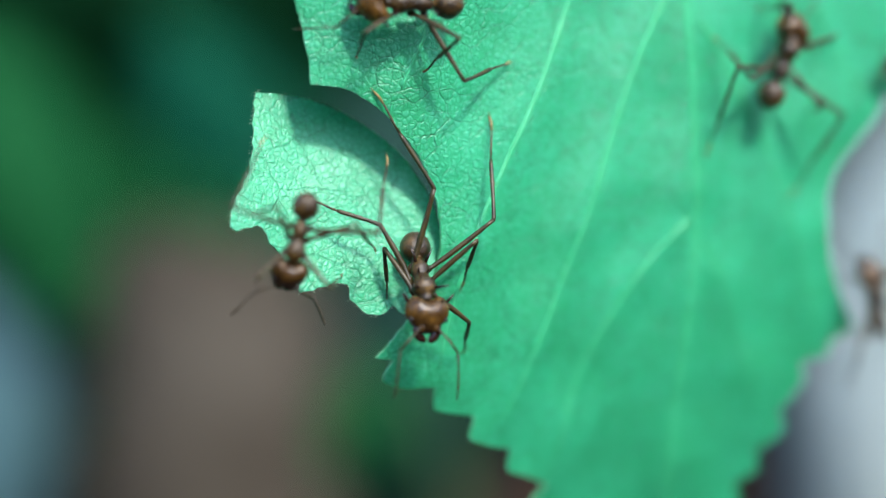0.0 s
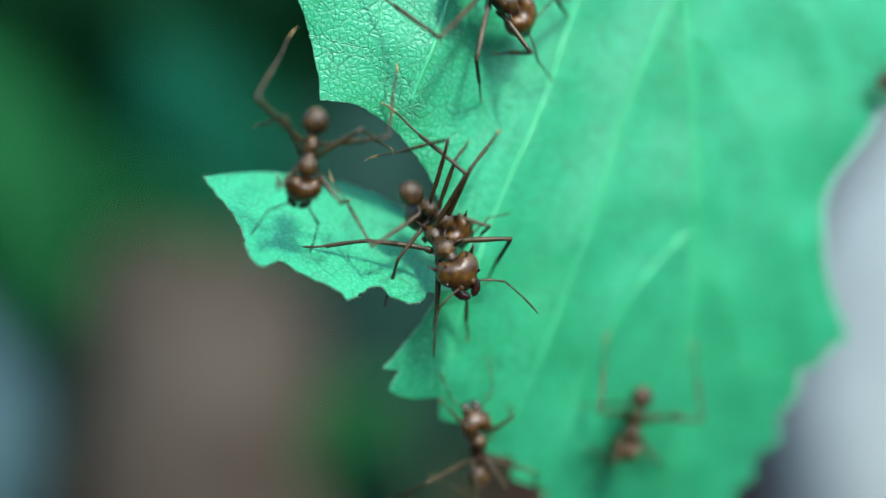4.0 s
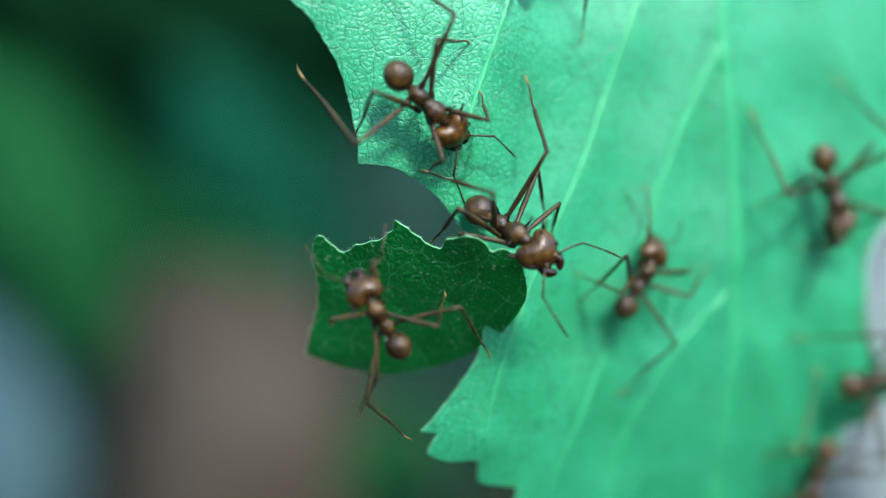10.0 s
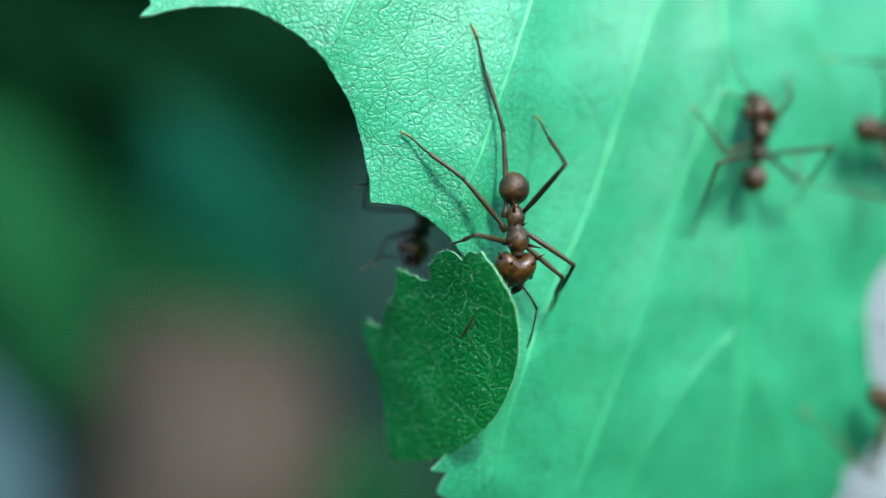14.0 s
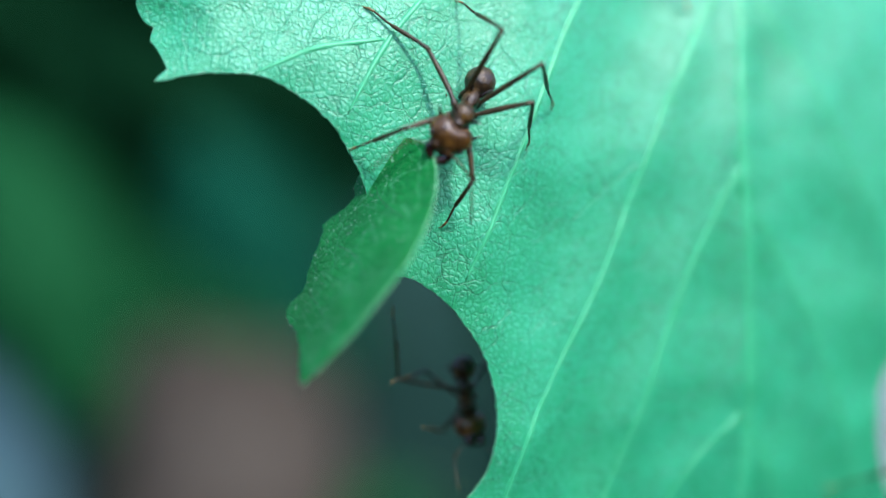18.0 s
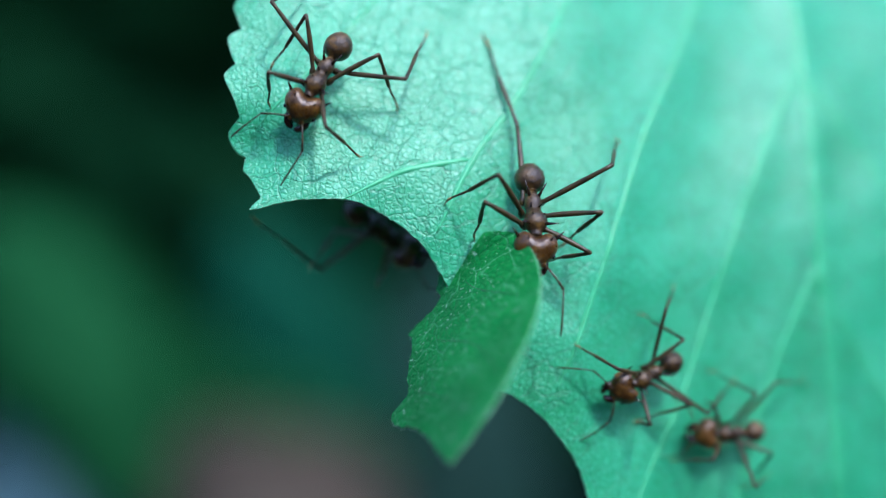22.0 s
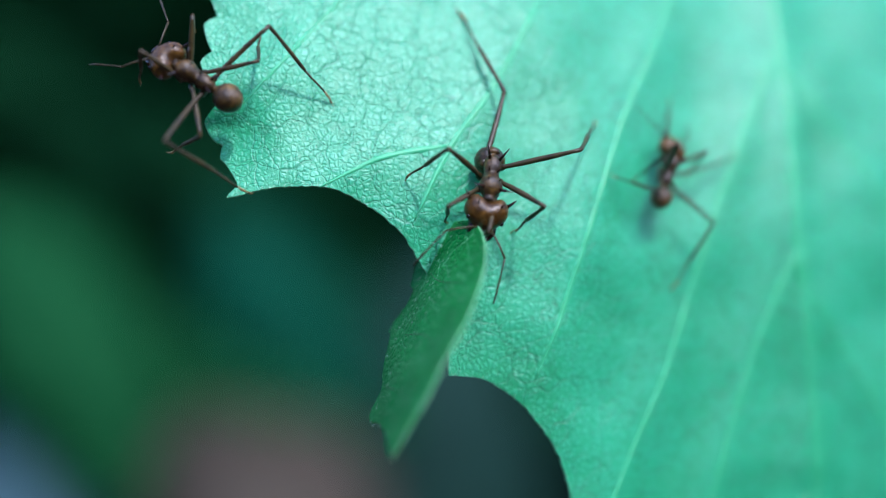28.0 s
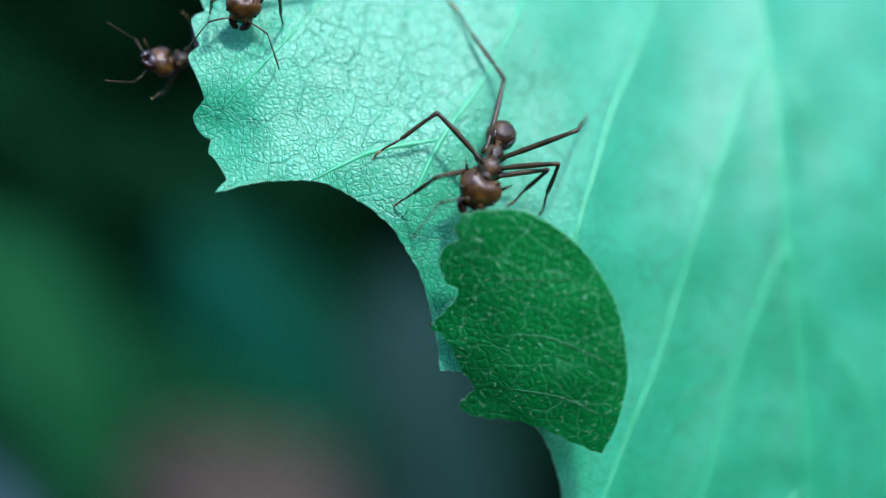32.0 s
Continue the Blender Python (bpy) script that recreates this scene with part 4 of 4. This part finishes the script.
PATH_V = [
    (17.5, 47.0, 22.0, -156), (20, 29.3, 14.3, -108), (20.5, 25.1, 7.6, -108), (21, 21.1, 7.7, -136), (21.5, 13.1, 5.9, -138), (22, 6.4, 5.2, -153),
    (22.5, 0.2, 8.8, -172), (23, 0.8, 9.1, -176), (23.5, 0.9, 10.5, -166), (24, -0.1, 8.7, -110), (24.5, 1.0, 9.9, -113),
    (26.5, -6.9, 1.5, -130, 3.0, 0, 1), (27, -10.0, 8.9, 127, 2.0, 0, 1), (27.3, -8.7, 12.7, 98, 0.5, 0, 0), (27.6, -5.9, 14.6, 57, 0.0, 0, -1),
    (28.8, 4.0, 14.0, -4, 0.0, 0, -1),
]
PATH_W = [
    (18.5, 41.0, 7.0, -172), (21, 27.3, 5.1, -153), (21.5, 19.3, 1.5, -164), (22, 12.9, 0.9, -179), (22.5, 5.7, 2.4, 175), (23, 1.6, 2.5, 172),
    (23.5, 0.1, 3.7, -177), (24, -0.2, 4.7, -112), (24.5, 2.6, 3.9, 144), (26.5, 2.3, 6.6, 127), (27, 2.1, 8.6, 148), (27.5, 4.1, 9.9, 109),
    (28, 9.8, 18.7, 74), (28.5, 17.1, 31.7, 73), (30.5, 20.0, 52.0, 82),
]
PATH_X = [
    (21, 48.0, 26.0, -152), (23, 24.8, 13.8, -125), (23.5, 20.1, 8.7, -130), (24, 11.4, 10.4, -158), (24.5, 12.4, 11.1, -131), (26.5, 9.1, 21.4, 93),
    (27, 8.8, 31.7, 107), (29, 6.0, 52.0, 98),
]
PATH_Y = [
    (17.5, 19.0, -56.0, 93), (21.5, 17.0, -16.0, 131), (23.5, 6.7, -4.1, 117), (24, 6.5, -1.3, 111), (24.5, 4.8, 2.1, 117), (25.2, 8.4, 2.8, -11),
    (26.7, 24.0, -14.0, -47), (28.7, 20.0, -36.0, -100),
]
PATH_Z = [
    (17, 0.0, 52.0, -117), (19, -4.0, 44.0, -120), (21, -9.6, 34.3, -152), (21.5, -16.3, 29.0, -136), (22, -16.2, 25.7, -117),
    (22.5, -14.1, 21.2, -94), (23, -14.0, 20.8, -102), (23.5, -14.2, 20.1, -98), (24, -14.9, 19.2, -109), (24.5, -16.0, 18.4, -113),
    (26.5, -17.2, 17.5, -129), (27, -19.7, 20.5, -164), (27.5, -21.0, 22.5, 166), (28, -22.9, 24.4, 147), (28.5, -23.6, 26.3, 127),
    (28.8, -20.2, 33.6, 81), (29.1, -15.5, 41.5, 65), (30.1, -19.0, 38.0, -136), (31.6, -14.0, 48.0, 63),
]
PATH_C = [
    (20, 4.0, 12.0, 163, 0.0, 0, -1), (22, -10.5, 16.5, -38, 4.0, 0, -1), (23, -10.0, 12.4, -125, 4.0, 0, -1), (23.5, -10.7, 10.2, -114, 4.0, 0, -1),
    (24, -11.7, 8.3, -91, 4.0, 0, -1), (24.5, -9.9, 3.8, -83, 4.0, 0, -1), (26.5, -8.6, 13.3, -58, 4.0, 0, -1), (27.5, 4.0, 9.0, -19, 0.0, 0, -1),
]
PATH_D = [
    (28, -8.0, 29.0, -173, 0.0, 0, -1), (31, -20.0, 27.5, 109, 0.0, 0, -1), (31.5, -21.7, 25.7, 135, 0.0, 0, -1), (32, -23.2, 28.0, -169, 0.0, 0, -1),
]
PATH_O = [
    (29.5, -12.0, 50.0, -114), (31.5, -18.8, 34.8, -94), (32, -18.8, 31.6, -102),
]


def planted_foot(rows):
    """Where a foot stands: it holds its place and steps over shortly before the next row."""
    def at(t):
        for (a, u0, v0), (b, u1, v1) in zip(rows, rows[1:]):
            if a <= t <= b:
                s = min(1.0, max(0.0, (t - (b - 0.4)) / 0.4)) if math.hypot(u1 - u0, v1 - v0) > 0.9 else (t - a) / (b - a)
                return u0 + (u1 - u0) * s, v0 + (v1 - v0) * s, 0.1 + 4 * s * (1 - s) * 0.25
        r = rows[0] if t < rows[0][0] else rows[-1]
        return r[1], r[2], 0.1
    return at


FEET = [
    planted_foot([(0, -0.2, -11.4), (1, 2.0, -12.3), (2, 2.5, -12.3), (5, 0.5, -5.0), (6, 1.3, -6.0), (7, 1.0, -5.3), (8, 2.9, -3.8), (9, 2.0, -4.2), (10, 1.6, -3.2), (11, 0.8, -3.0), (12, 2.2, -3.7), (13, 1.5, -2.5), (14, 0.3, 1.2), (14.5, -0.6, 2.0), (16.5, -8.1, 9.4), (17, -5.0, 5.3), (18, -7.5, 12.7), (19, -4.7, 11.6), (20, -4.9, 14.0), (21, -4.5, 14.1), (22, -5.0, 14.9), (23, -4.7, 15.3), (24, -5.0, 15.2), (26.5, -5.3, 13.9), (27, -5.9, 13.4), (28, -5.5, 15.2), (29, -4.9, 15.0), (30, -5.4, 15.8), (31, -6.1, 15.8), (32, -8.5, 15.8)]),
    planted_foot([(0, 5.0, -14.9), (1, 5.0, -14.6), (2, 5.1, -14.8), (5, 4.7, -7.9), (6, 4.3, -7.7), (7, 6.2, -2.9), (8, 7.0, -2.6), (9, 8.3, -2.1), (10, 8.0, -1.5), (11, 8.3, -1.8), (12, 8.0, -1.5), (13, 6.8, -5.1), (14, 7.5, -3.1), (14.5, 8.1, -0.7), (16.5, 1.4, 4.4), (17, 1.7, 5.8), (18, -1.0, 7.7), (19, -1.0, 10.7), (20, -0.6, 13.0), (21, -0.4, 13.3), (22, -0.2, 13.4), (23, -0.5, 13.7), (24, -0.1, 14.1), (26.5, -1.5, 13.9), (27, -2.3, 13.9), (28, -3.5, 13.8), (29, -2.7, 13.7), (30, -3.9, 13.2), (31, -2.5, 13.3), (32, -0.3, 16.1)]),
    planted_foot([(0, -5.8, -3.7), (1, -8.1, -5.5), (2, -7.8, -6.3), (5, -6.2, -1.7), (6, -6.3, -5.5), (7, -5.3, -4.6), (8, -0.5, -2.6), (9, 0.6, -2.4), (10, -0.3, -1.6), (11, 0.7, 0.3), (12, 0.1, -0.4), (13, -0.8, 2.3), (14, -3.5, 9.4), (14.5, -3.3, 9.4), (16.5, -4.6, 17.1), (17, -8.0, 13.4), (18, -7.0, 23.0), (19, -11.4, 19.0), (20, -10.2, 16.7), (21, -7.5, 17.5), (22, -7.2, 17.4), (23, -7.2, 17.5), (24, -7.2, 17.4), (26.5, -6.9, 17.3), (27, -7.2, 17.2), (28, -8.4, 18.2), (29, -8.2, 16.9), (30, -8.2, 16.9), (31, -9.9, 19.1), (32, -10.0, 19.2)]),
    planted_foot([(0, 4.7, -10.1), (1, 5.7, -9.4), (2, 6.0, -8.8), (5, 5.9, -4.7), (6, 5.7, -5.1), (7, 7.7, -3.3), (8, 7.7, -3.4), (9, 7.9, -2.1), (10, 7.9, -0.2), (11, 8.4, -0.7), (12, 7.8, -1.7), (13, 7.4, -3.5), (14.5, 9.1, 5.1), (18, 4.7, 13.7), (19, 0.6, 13.3), (20, 0.4, 15.0), (21, 0.6, 14.6), (22, 1.1, 14.5), (23, 1.2, 14.7), (24, 0.3, 14.5), (26.5, 0.1, 15.2), (27, -0.3, 14.8), (28, -0.7, 14.6), (29, -0.9, 14.6), (30, -1.2, 13.7), (31, -0.5, 14.2), (32, 1.9, 15.4)]),
    planted_foot([(0, -1.1, 3.8), (1, -1.0, 3.8), (2, -1.2, 3.8), (5, -0.9, 4.0), (6, -1.1, 3.8), (7, -1.1, 3.8), (8, -1.0, 3.7), (9, -1.0, 3.6), (10, -1.1, 3.7), (11, -0.9, 3.8), (12, -0.9, 3.8), (13, -1.0, 3.7), (14, 1.7, 17.9), (14.5, 2.0, 17.8), (16.5, -0.0, 23.0), (17, -0.3, 22.5), (18, -0.5, 24.1), (19, -3.7, 28.7), (20, -4.2, 30.2), (21, -4.7, 32.8), (22, -4.6, 31.6), (23, -4.5, 31.6), (24, -4.6, 31.4), (26.5, -4.7, 31.5), (27, -4.7, 31.6), (28, -4.6, 31.5), (29, -4.6, 31.7), (30, -4.7, 31.9), (31, -4.7, 31.5), (32, -4.4, 31.9)]),
    planted_foot([(0, 7.1, 2.2), (1, 7.1, 2.2), (2, 7.1, 2.2), (5, 7.5, 2.2), (6, 7.1, 2.0), (7, 7.1, 1.9), (8, 6.3, 10.4), (9, 6.4, 10.4), (10, 6.4, 10.5), (11, 6.6, 10.5), (12, 6.6, 10.3), (13, 6.6, 10.4), (14, 6.5, 10.5), (14.5, 11.9, 14.7), (16.5, 11.9, 14.9), (17, 6.2, 15.3), (18, 6.6, 16.7), (19, 6.8, 16.5), (20, 5.8, 23.0), (21, 5.7, 23.0), (22, 5.6, 22.7), (23, 5.6, 23.0), (24, 5.5, 22.7), (26.5, 5.5, 23.4), (27, 5.7, 22.9), (28, 5.6, 23.0), (29, 5.7, 23.0), (30, 5.7, 22.9), (31, 5.6, 23.0), (32, 5.8, 23.0)]),
]
CAST = [(ANT, 1.06, PATH_M, FEET, 1)]
for _seed, (_size, _rows) in enumerate([
    (0.86, PATH_P),
    (0.85, PATH_B),
    (0.87, PATH_E),
    (1.04, PATH_F),
    (0.87, PATH_Q),
    (1.06, PATH_G),
    (0.97, PATH_H),
    (1.00, PATH_I),
    (1.06, PATH_J),
    (1.06, PATH_K),
    (0.78, PATH_L),
    (0.98, PATH_N),
    (0.85, PATH_R),
    (0.83, PATH_S),
    (0.99, PATH_T),
    (0.78, PATH_U),
    (0.85, PATH_V),
    (0.80, PATH_W),
    (1.06, PATH_X),
    (0.85, PATH_Y),
    (0.97, PATH_Z),
    (0.95, PATH_C),
    (0.78, PATH_D),
    (0.86, PATH_O),
]):
    CAST.append((copy_thing(ANT, Matrix()), _size, _rows, None, _seed + 2))
    if _size < 0.87:
        tagged(CAST[-1][0], "small reddish-brown leafcutter ant with long thin legs", "ant", "ants on the leaf")
tagged(ANT, "reddish-brown spiny leafcutter ant gripping a cut leaf piece", "ant", "ants on the leaf")


def held(u, v, lift, turn, lean, spin):
    """The piece's pose: where it is gripped, the way of its long side (degrees, 90 is up), its lean to the camera and its spin about the long side."""
    a, b = radians(turn), radians(lean)
    x = Vector((math.cos(b) * math.cos(a), -math.sin(b), math.cos(b) * math.sin(a)))
    z = Vector((0, -1, 0))
    z = (z - x * z.dot(x)).normalized()
    m = Matrix((x, z.cross(x), z)).transposed().to_4x4()
    m.translation = bare_point(u, v) - Vector((0, lift * MM, 0))
    return m @ pose(0, 0, 0, spin, 0, 0)


PIECE_ROWS = [
    (0, held(1.7, -11.8, 0.3, 126, -1, 25)),
    (0.5, held(2.5, -11.9, 0.3, 132, -1, 31)),
    (1, held(3.3, -11.8, 0.3, 142, 2, 38)),
    (1.5, held(3.5, -11.6, 0.4, 141, -2, 40)),
    (2, held(3.8, -11.6, 0.4, 146, -0, 42)),
    (2.5, held(5.1, -11.2, 0.4, 155, 3, 44)),
    (4.5, held(3.3, -9.0, 1.8, 155, -6, 70)),
    (5, held(6.0, -9.0, 1.7, 152, 4, 98)),
    (5.5, held(4.1, -8.8, 1.5, 152, -15, 98)),
    (6, held(4.8, -6.9, 1.8, 180, -14, 98)),
    (6.5, held(5.1, -6.9, 1.9, 178, -12, 101)),
    (7, held(5.1, -5.9, 2.6, 183, -15, 104)),
    (7.5, held(6.9, -3.7, 5.0, 198, -19, 136)),
    (8, held(7.2, -3.9, 5.1, 199, -17, 136)),
    (8.5, held(7.5, -3.3, 5.1, 200, -13, 129)),
    (9, held(7.7, -3.5, 5.1, 197, -12, 130)),
    (9.5, held(7.0, -2.8, 5.1, 199, -17, 137)),
    (10, held(5.5, -2.0, 5.0, 206, -27, 154)),
    (10.5, held(6.8, -1.6, 5.2, 210, -17, 142)),
    (11, held(6.1, -1.5, 5.2, 210, -29, 157)),
    (12, held(5.1, -1.6, 5.2, 214, -37, 171)),
    (13, held(4.1, -0.7, 5.1, 223, -44, 181)),
    (13.5, held(2.6, -0.6, 4.6, 241, -39, 214)),
    (14, held(2.3, 0.7, 4.0, 247, -31, 212)),
    (14.5, held(3.0, 1.4, 1.6, 278, -8, 205)),
    (16.5, held(-5.4, 7.3, -1.1, 255, 31, 237)),
    (17, held(-2.4, 5.4, -1.3, 287, 14, 244)),
    (17.5, held(-5.5, 11.3, -1.2, 242, 32, 239)),
    (18, held(-4.0, 13.9, -0.9, 252, 23, 235)),
    (18.5, held(-5.0, 12.7, -1.3, 268, 25, 236)),
    (19, held(-4.4, 13.6, -2.4, 270, 24, 225)),
    (20, held(-6.9, 14.0, -2.1, 274, 41, 217)),
    (21, held(-5.8, 15.3, -2.4, 262, 38, 221)),
    (22, held(-4.9, 15.3, -1.1, 264, 36, 226)),
    (23, held(-4.9, 14.3, -1.6, 261, 41, 232)),
    (24, held(-4.6, 14.3, -1.5, 266, 38, 234)),
    (24.5, held(-5.1, 14.5, -1.5, 272, 39, 231)),
    (26.5, held(-5.0, 15.1, -1.7, 270, 36, 234)),
    (27, held(-6.1, 14.5, -1.4, 266, 37, 240)),
    (27.5, held(-5.6, 14.5, -1.4, 263, 36, 241)),
    (28, held(-5.5, 15.0, -1.5, 258, 34, 243)),
    (28.5, held(-6.1, 15.1, -1.5, 268, 32, 244)),
    (29, held(-5.7, 14.0, -1.6, 251, 36, 246)),
    (29.5, held(-5.6, 14.2, -1.7, 260, 34, 246)),
    (30, held(-5.9, 14.6, -2.0, 248, 33, 253)),
    (30.5, held(-6.2, 14.2, -2.1, 261, 35, 254)),
    (31, held(-6.0, 14.9, -1.1, 270, 31, 236)),
    (31.5, held(-4.7, 14.8, 2.7, 286, -8, 228)),
    (32, held(-3.8, 14.8, 4.4, 300, -13, 200)),
]

# ---- background ----
def ribbon_leaf(name, label, line, width, mat, foot):
    """A broad leaf that hangs along the line (x, y, z in metres), facing the front, on a stalk that comes up from the soil at foot."""
    root = new(name)
    tagged(root, label, "leaf", "plants behind the leaf")
    mid = [Vector(p) for p in spline(line, 0.004)]
    k = len(mid)
    bm = bmesh.new()
    rows = []
    for i, p in enumerate(mid):
        s = i / (k - 1)
        d = (mid[min(i + 1, k - 1)] - mid[max(i - 1, 0)]).normalized()
        side = d.cross(Vector((0, -1, 0.25))).normalized()
        w = width * 0.5 * (0.04 + math.sin(math.pi * s ** 0.8) ** 0.75)
        rows.append([bm.verts.new(p + side * w * q + Vector((0, 0.35 * w * abs(q) ** 1.3 + 0.003 * noise.noise(p * 30 + side * q), 0)))
                     for q in (-1, -0.6, -0.25, 0, 0.25, 0.6, 1)])
    for a, c in zip(rows, rows[1:]):
        for q in range(6):
            bm.faces.new((a[q], a[q + 1], c[q + 1], c[q]))
    bmesh.ops.solidify(bm, geom=list(bm.faces), thickness=0.0008)
    part("blade", bm, mat, root)
    bm = bmesh.new()
    tube(bm, [p + Vector((0, -0.001, 0)) for p in mid], [0.0022 - 0.0014 * i / k for i in range(k)], 6)
    part("midrib", bm, mat, root)
    a = mid[0]
    stalk = spline([tuple(a), (a.x * 0.5 + foot[0] * 0.5, foot[1], a.z * 0.8), (*foot, -0.01)], 0.02)
    bm = bmesh.new()
    tube(bm, stalk, [0.003] * len(stalk), 8)
    part("stalk", bm, STEM, root)
    return root


def stump(name, label, x, y, top, radius, mat):
    root = new(name)
    tagged(root, label, "stump")
    bm = bmesh.new()
    line = [(x + 0.004 * math.sin(k), y, -0.02 + (top + 0.02) * k / 12) for k in range(13)]
    tube(bm, line, [radius * (1.12 - 0.2 * k / 12 - (0.0, 0.03, 0.10, 0.3)[max(0, k - 9)]) for k in range(13)], 28)
    for w in bm.verts:
        a = math.atan2(w.co.y - y, w.co.x - x)
        k = 1 + 0.07 * math.sin(9 * a + 3 * w.co.z * 20) + 0.05 * noise.noise(Vector((a * 3, w.co.z * 30, 2)))
        w.co.x, w.co.y = x + (w.co.x - x) * k, y + (w.co.y - y) * k
    part("trunk", bm, mat, root)
    return root


def boulder(name, label, at, radii, mat, seed):
    bm = bmesh.new()
    bmesh.ops.create_icosphere(bm, subdivisions=4, radius=1.0)
    for w in bm.verts:
        k = 1 + 0.18 * noise.noise(w.co * 1.3 + Vector((seed, 0, 0))) + 0.05 * noise.noise(w.co * 5)
        w.co = Vector((at[0] + w.co.x * k * radii[0], at[1] + w.co.y * k * radii[1], at[2] + w.co.z * k * radii[2]))
    tagged(part(name, bm, mat), label, "stone")


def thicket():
    """Deep shade all round, put into the colour of many near-black leaves in one mesh."""
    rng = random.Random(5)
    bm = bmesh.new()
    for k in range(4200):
        # From 1900 on: unseen leaves round the camera, added to block low sky light.
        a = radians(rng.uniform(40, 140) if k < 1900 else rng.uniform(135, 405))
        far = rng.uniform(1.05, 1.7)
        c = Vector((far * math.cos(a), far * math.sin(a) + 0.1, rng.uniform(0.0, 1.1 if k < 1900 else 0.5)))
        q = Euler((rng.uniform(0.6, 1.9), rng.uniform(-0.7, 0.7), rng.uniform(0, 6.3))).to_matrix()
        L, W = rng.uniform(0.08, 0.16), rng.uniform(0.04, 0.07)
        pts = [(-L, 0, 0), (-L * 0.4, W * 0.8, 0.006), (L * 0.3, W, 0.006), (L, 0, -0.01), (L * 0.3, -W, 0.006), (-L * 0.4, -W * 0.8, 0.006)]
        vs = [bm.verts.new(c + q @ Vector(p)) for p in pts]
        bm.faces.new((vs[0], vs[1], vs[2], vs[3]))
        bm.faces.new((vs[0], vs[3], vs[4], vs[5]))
    tagged(part("thicket", bm, SHADE_FAR), "dark shaded leaves of the undergrowth", "undergrowth", kind="stuff")


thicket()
stump("stump", "broad weathered brown stump standing in the soil", -0.128, 0.80, 0.222, 0.070, BARK)
boulder("boulder", "pale grey rounded stone", (0.322, 0.80, 0.09), (0.115, 0.07, 0.23), STONE, 1)
boulder("boulder", "blue-grey stone in the shade", (-0.278, 0.84, 0.14), (0.052, 0.05, 0.13), SLATE, 4)
# Added rounded shape, no known stone: fills the shaded area behind the stump.
boulder("boulder", "dark wet slate stone behind the stump", (-0.03, 0.92, 0.16), (0.075, 0.06, 0.16), SHADE_GREEN, 7)
ribbon_leaf("broad_leaf", "long green leaf hanging from a stalk", [(-0.30, 0.78, 0.345), (-0.262, 0.77, 0.285), (-0.228, 0.77, 0.235), (-0.205, 0.78, 0.165)], 0.115, GREEN_FAR, (-0.36, 0.85))
ribbon_leaf("broad_leaf", "broad blue-green leaf in the shade", [(-0.165, 0.84, 0.35), (-0.135, 0.83, 0.30), (-0.10, 0.83, 0.25), (-0.075, 0.84, 0.19)], 0.085, TEAL_FAR, (-0.19, 0.95))
ribbon_leaf("broad_leaf", "small green leaf low by the stump", [(-0.02, 0.78, 0.14), (-0.04, 0.77, 0.12), (-0.06, 0.77, 0.08)], 0.05, GREEN_FAR, (0.02, 0.85))
ribbon_leaf("broad_leaf", "wide dull green leaf over the stump", [(-0.235, 0.86, 0.262), (-0.18, 0.84, 0.250), (-0.12, 0.83, 0.235), (-0.05, 0.85, 0.215)], 0.085, GREEN_FAR, (-0.26, 0.95))


def motions():
    walk(PIECE, PIECE_ROWS)
    for ant, size, rows, feet, seed in CAST:
        crawl(ant, size, rows, feet, seed)
    gaster = [o for o in ANT.children if o.name.startswith("gaster")][0]
    hinge = Vector((0, -1.75, -0.05)) * MM

    def tuck(a):
        return Matrix.Translation(hinge) @ pose(0, 0, 0, a, 0, 0) @ Matrix.Translation(-hinge)

    walk(gaster, [(0, tuck(0)), (26.4, tuck(0)), (26.7, tuck(52)), (27, tuck(108)), (30.3, tuck(108)), (30.65, tuck(52)), (31, tuck(0)), (32, tuck(0))])


motions()
